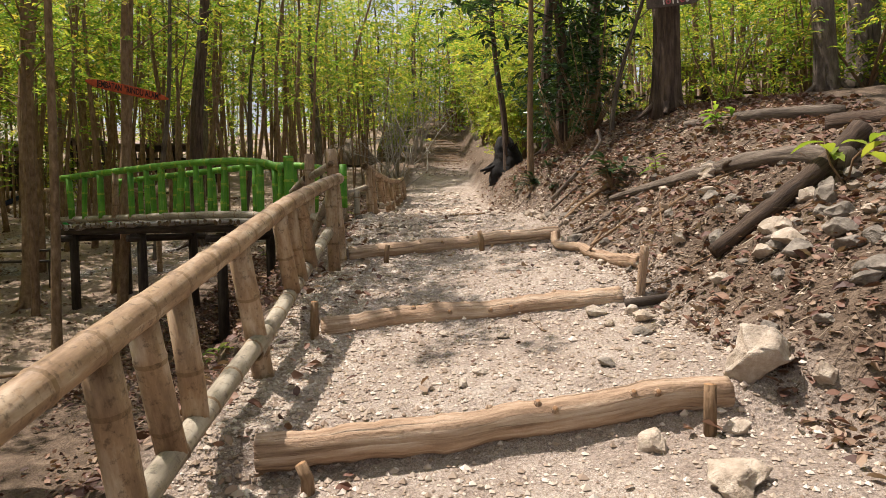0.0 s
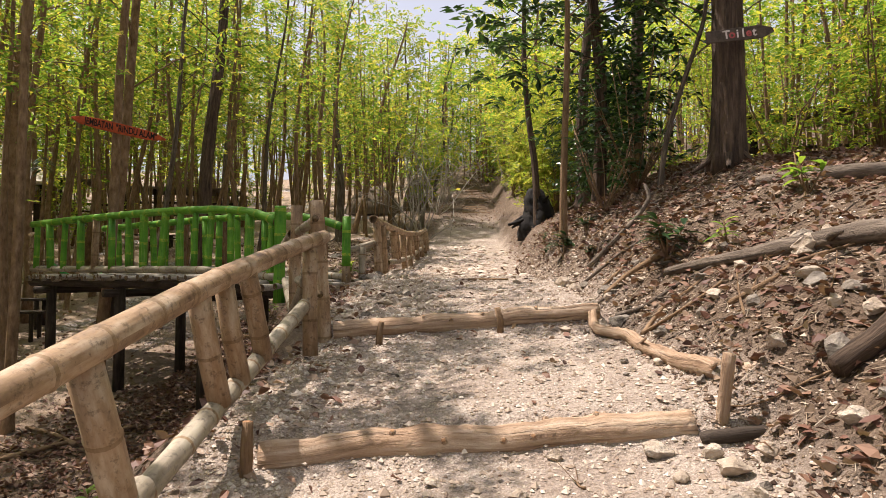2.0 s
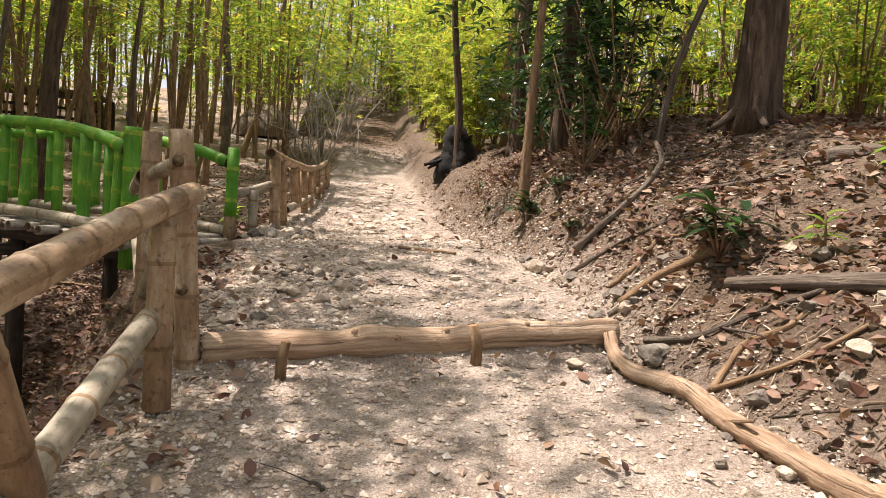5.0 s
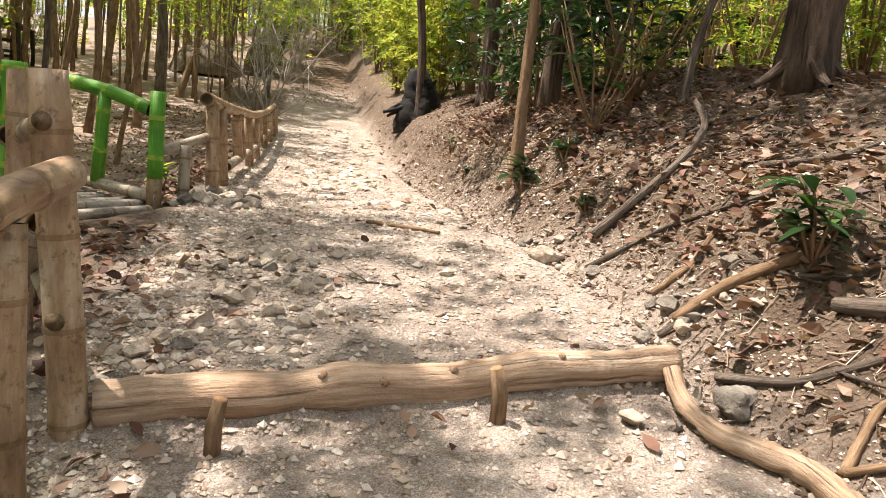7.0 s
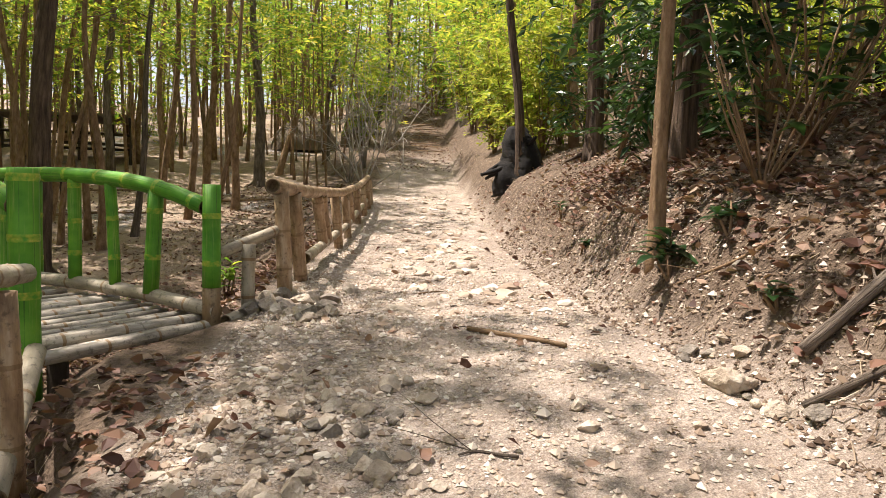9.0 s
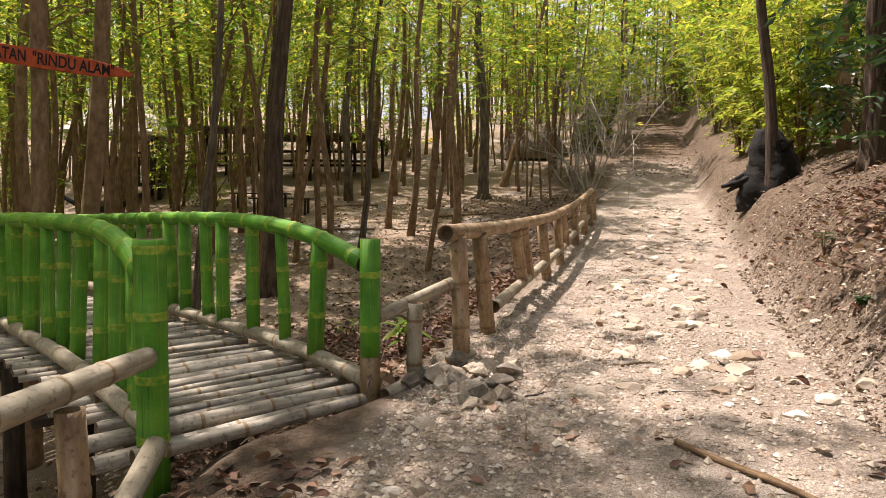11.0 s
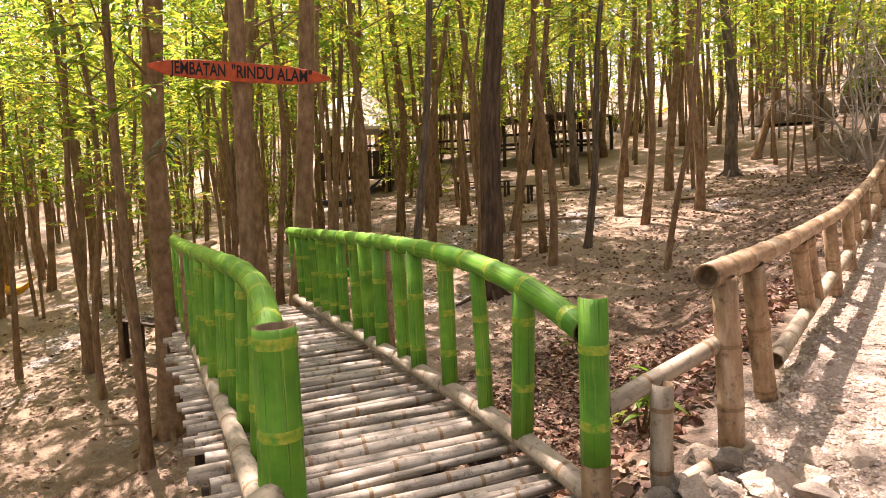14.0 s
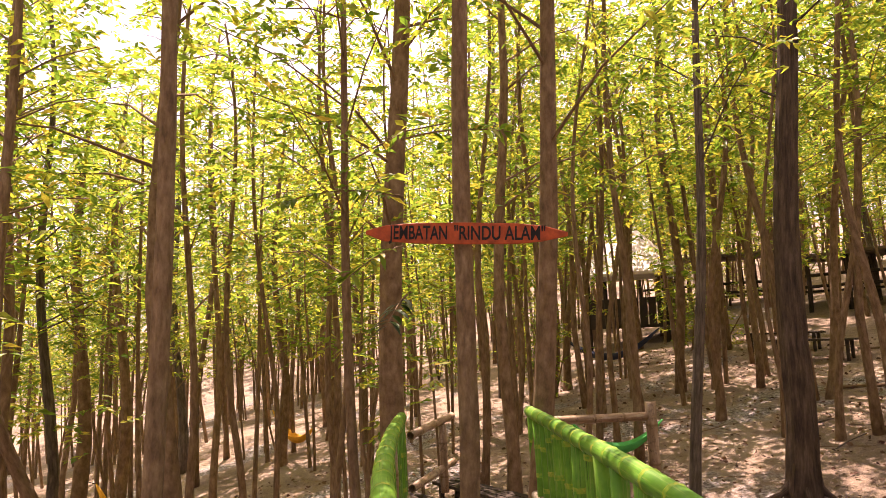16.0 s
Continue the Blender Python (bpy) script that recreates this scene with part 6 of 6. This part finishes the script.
def dead_bush(x, y, h, seed):
    q = np.random.default_rng(seed)
    z = ground_at(x, y)
    t = thing("dead_shrub", "leafless pale grey branching shrub beside the trail", "shrub", "dead shrubs", (x, y, z))
    for k in range(7):
        g = Geo()
        a = q.uniform(0, 6.28)
        p = np.array([x, y, z - 0.1])
        d = np.array([math.cos(a) * 0.35, math.sin(a) * 0.35, 1.0])
        pts = [p]
        for _ in range(6):
            d += q.normal(size=3) * 0.22
            p = p + d / np.linalg.norm(d) * h / 6
            pts.append(p)
        tube(g, pts, np.linspace(0.03, 0.006, 7), 6, None, True)
        for i in range(2, 7):
            for _ in range(2):
                e = pts[i] + q.normal(size=3) * h * 0.13
                tube(g, [pts[i], (pts[i] + e) / 2 + q.normal(size=3) * 0.03, e], [0.011, 0.008, 0.003], 5, None, False)
        part("branch", g, DEADWOOD, t)


for i, (x, y, h) in enumerate(((-2.3, 28.5, 4.5), (-2.0, 31, 5.0), (-1.7, 26.0, 3.4), (1.9, 38, 4.5), (-1.6, 35, 4.5), (-1.4, 40, 5))):
    dead_bush(x, y, h, 950 + i)


# ---- yellow spray and low sprays near the bridge ----
def spray(x, y, z, d, n, L, mat, label, seed):
    q = np.random.default_rng(seed)
    t = thing("leaf_spray", label, "branch", "", (x, y, z))
    d = np.array(d, float)
    d /= np.linalg.norm(d)
    s = np.cross(d, (0, 0, 1.0))
    pts = [np.array([x, y, z]) + d * L * k - np.array([0, 0, 0.25]) * L * k * k for k in np.linspace(0, 1, 8)]
    g = Geo()
    tube(g, pts, np.linspace(0.012, 0.004, 8), 6, None, True)
    part("twig", g, BARK, t)
    g = Geo()
    for i in range(n):
        k = q.uniform(0.2, 1.0)
        b = np.array([np.interp(k, np.linspace(0, 1, 8), [p[j] for p in pts]) for j in range(3)])
        dd = d * 0.5 + s * q.choice((-1, 1)) * q.uniform(0.5, 1.0) + np.array([0, 0, q.uniform(-0.5, 0.3)])
        long_leaf(g, b, dd, q.uniform(0.14, 0.24), q.uniform(0.05, 0.08), q)
    part("foliage", g, mat, t)


spray(-7.2, 12.75, 3.9, (0.4, -0.9, -0.2), 26, 1.0, LEAF, "hanging light green leafy branch beside the board", 1)
spray(-7.2, 12.75, 4.4, (0.2, -0.9, 0.1), 30, 1.4, LEAF, "hanging light green leafy branch above the board", 2)
spray(-7.2, 12.75, 3.4, (0.6, -0.7, -0.3), 16, 0.6, LEAF_DARK, "hanging green leafy branch below the board", 3)
spray(-7.2, 12.75, 5.0, (0.5, 0.7, 0.2), 30, 1.3, LEAF, "hanging light green leafy branch above the bridge", 4)
spray(-7.6, 17.8, 4.3, (0.9, -0.2, -0.1), 18, 0.7, LEAF_YELLOW, "bright yellow-green leaf spray between the trunks", 5)
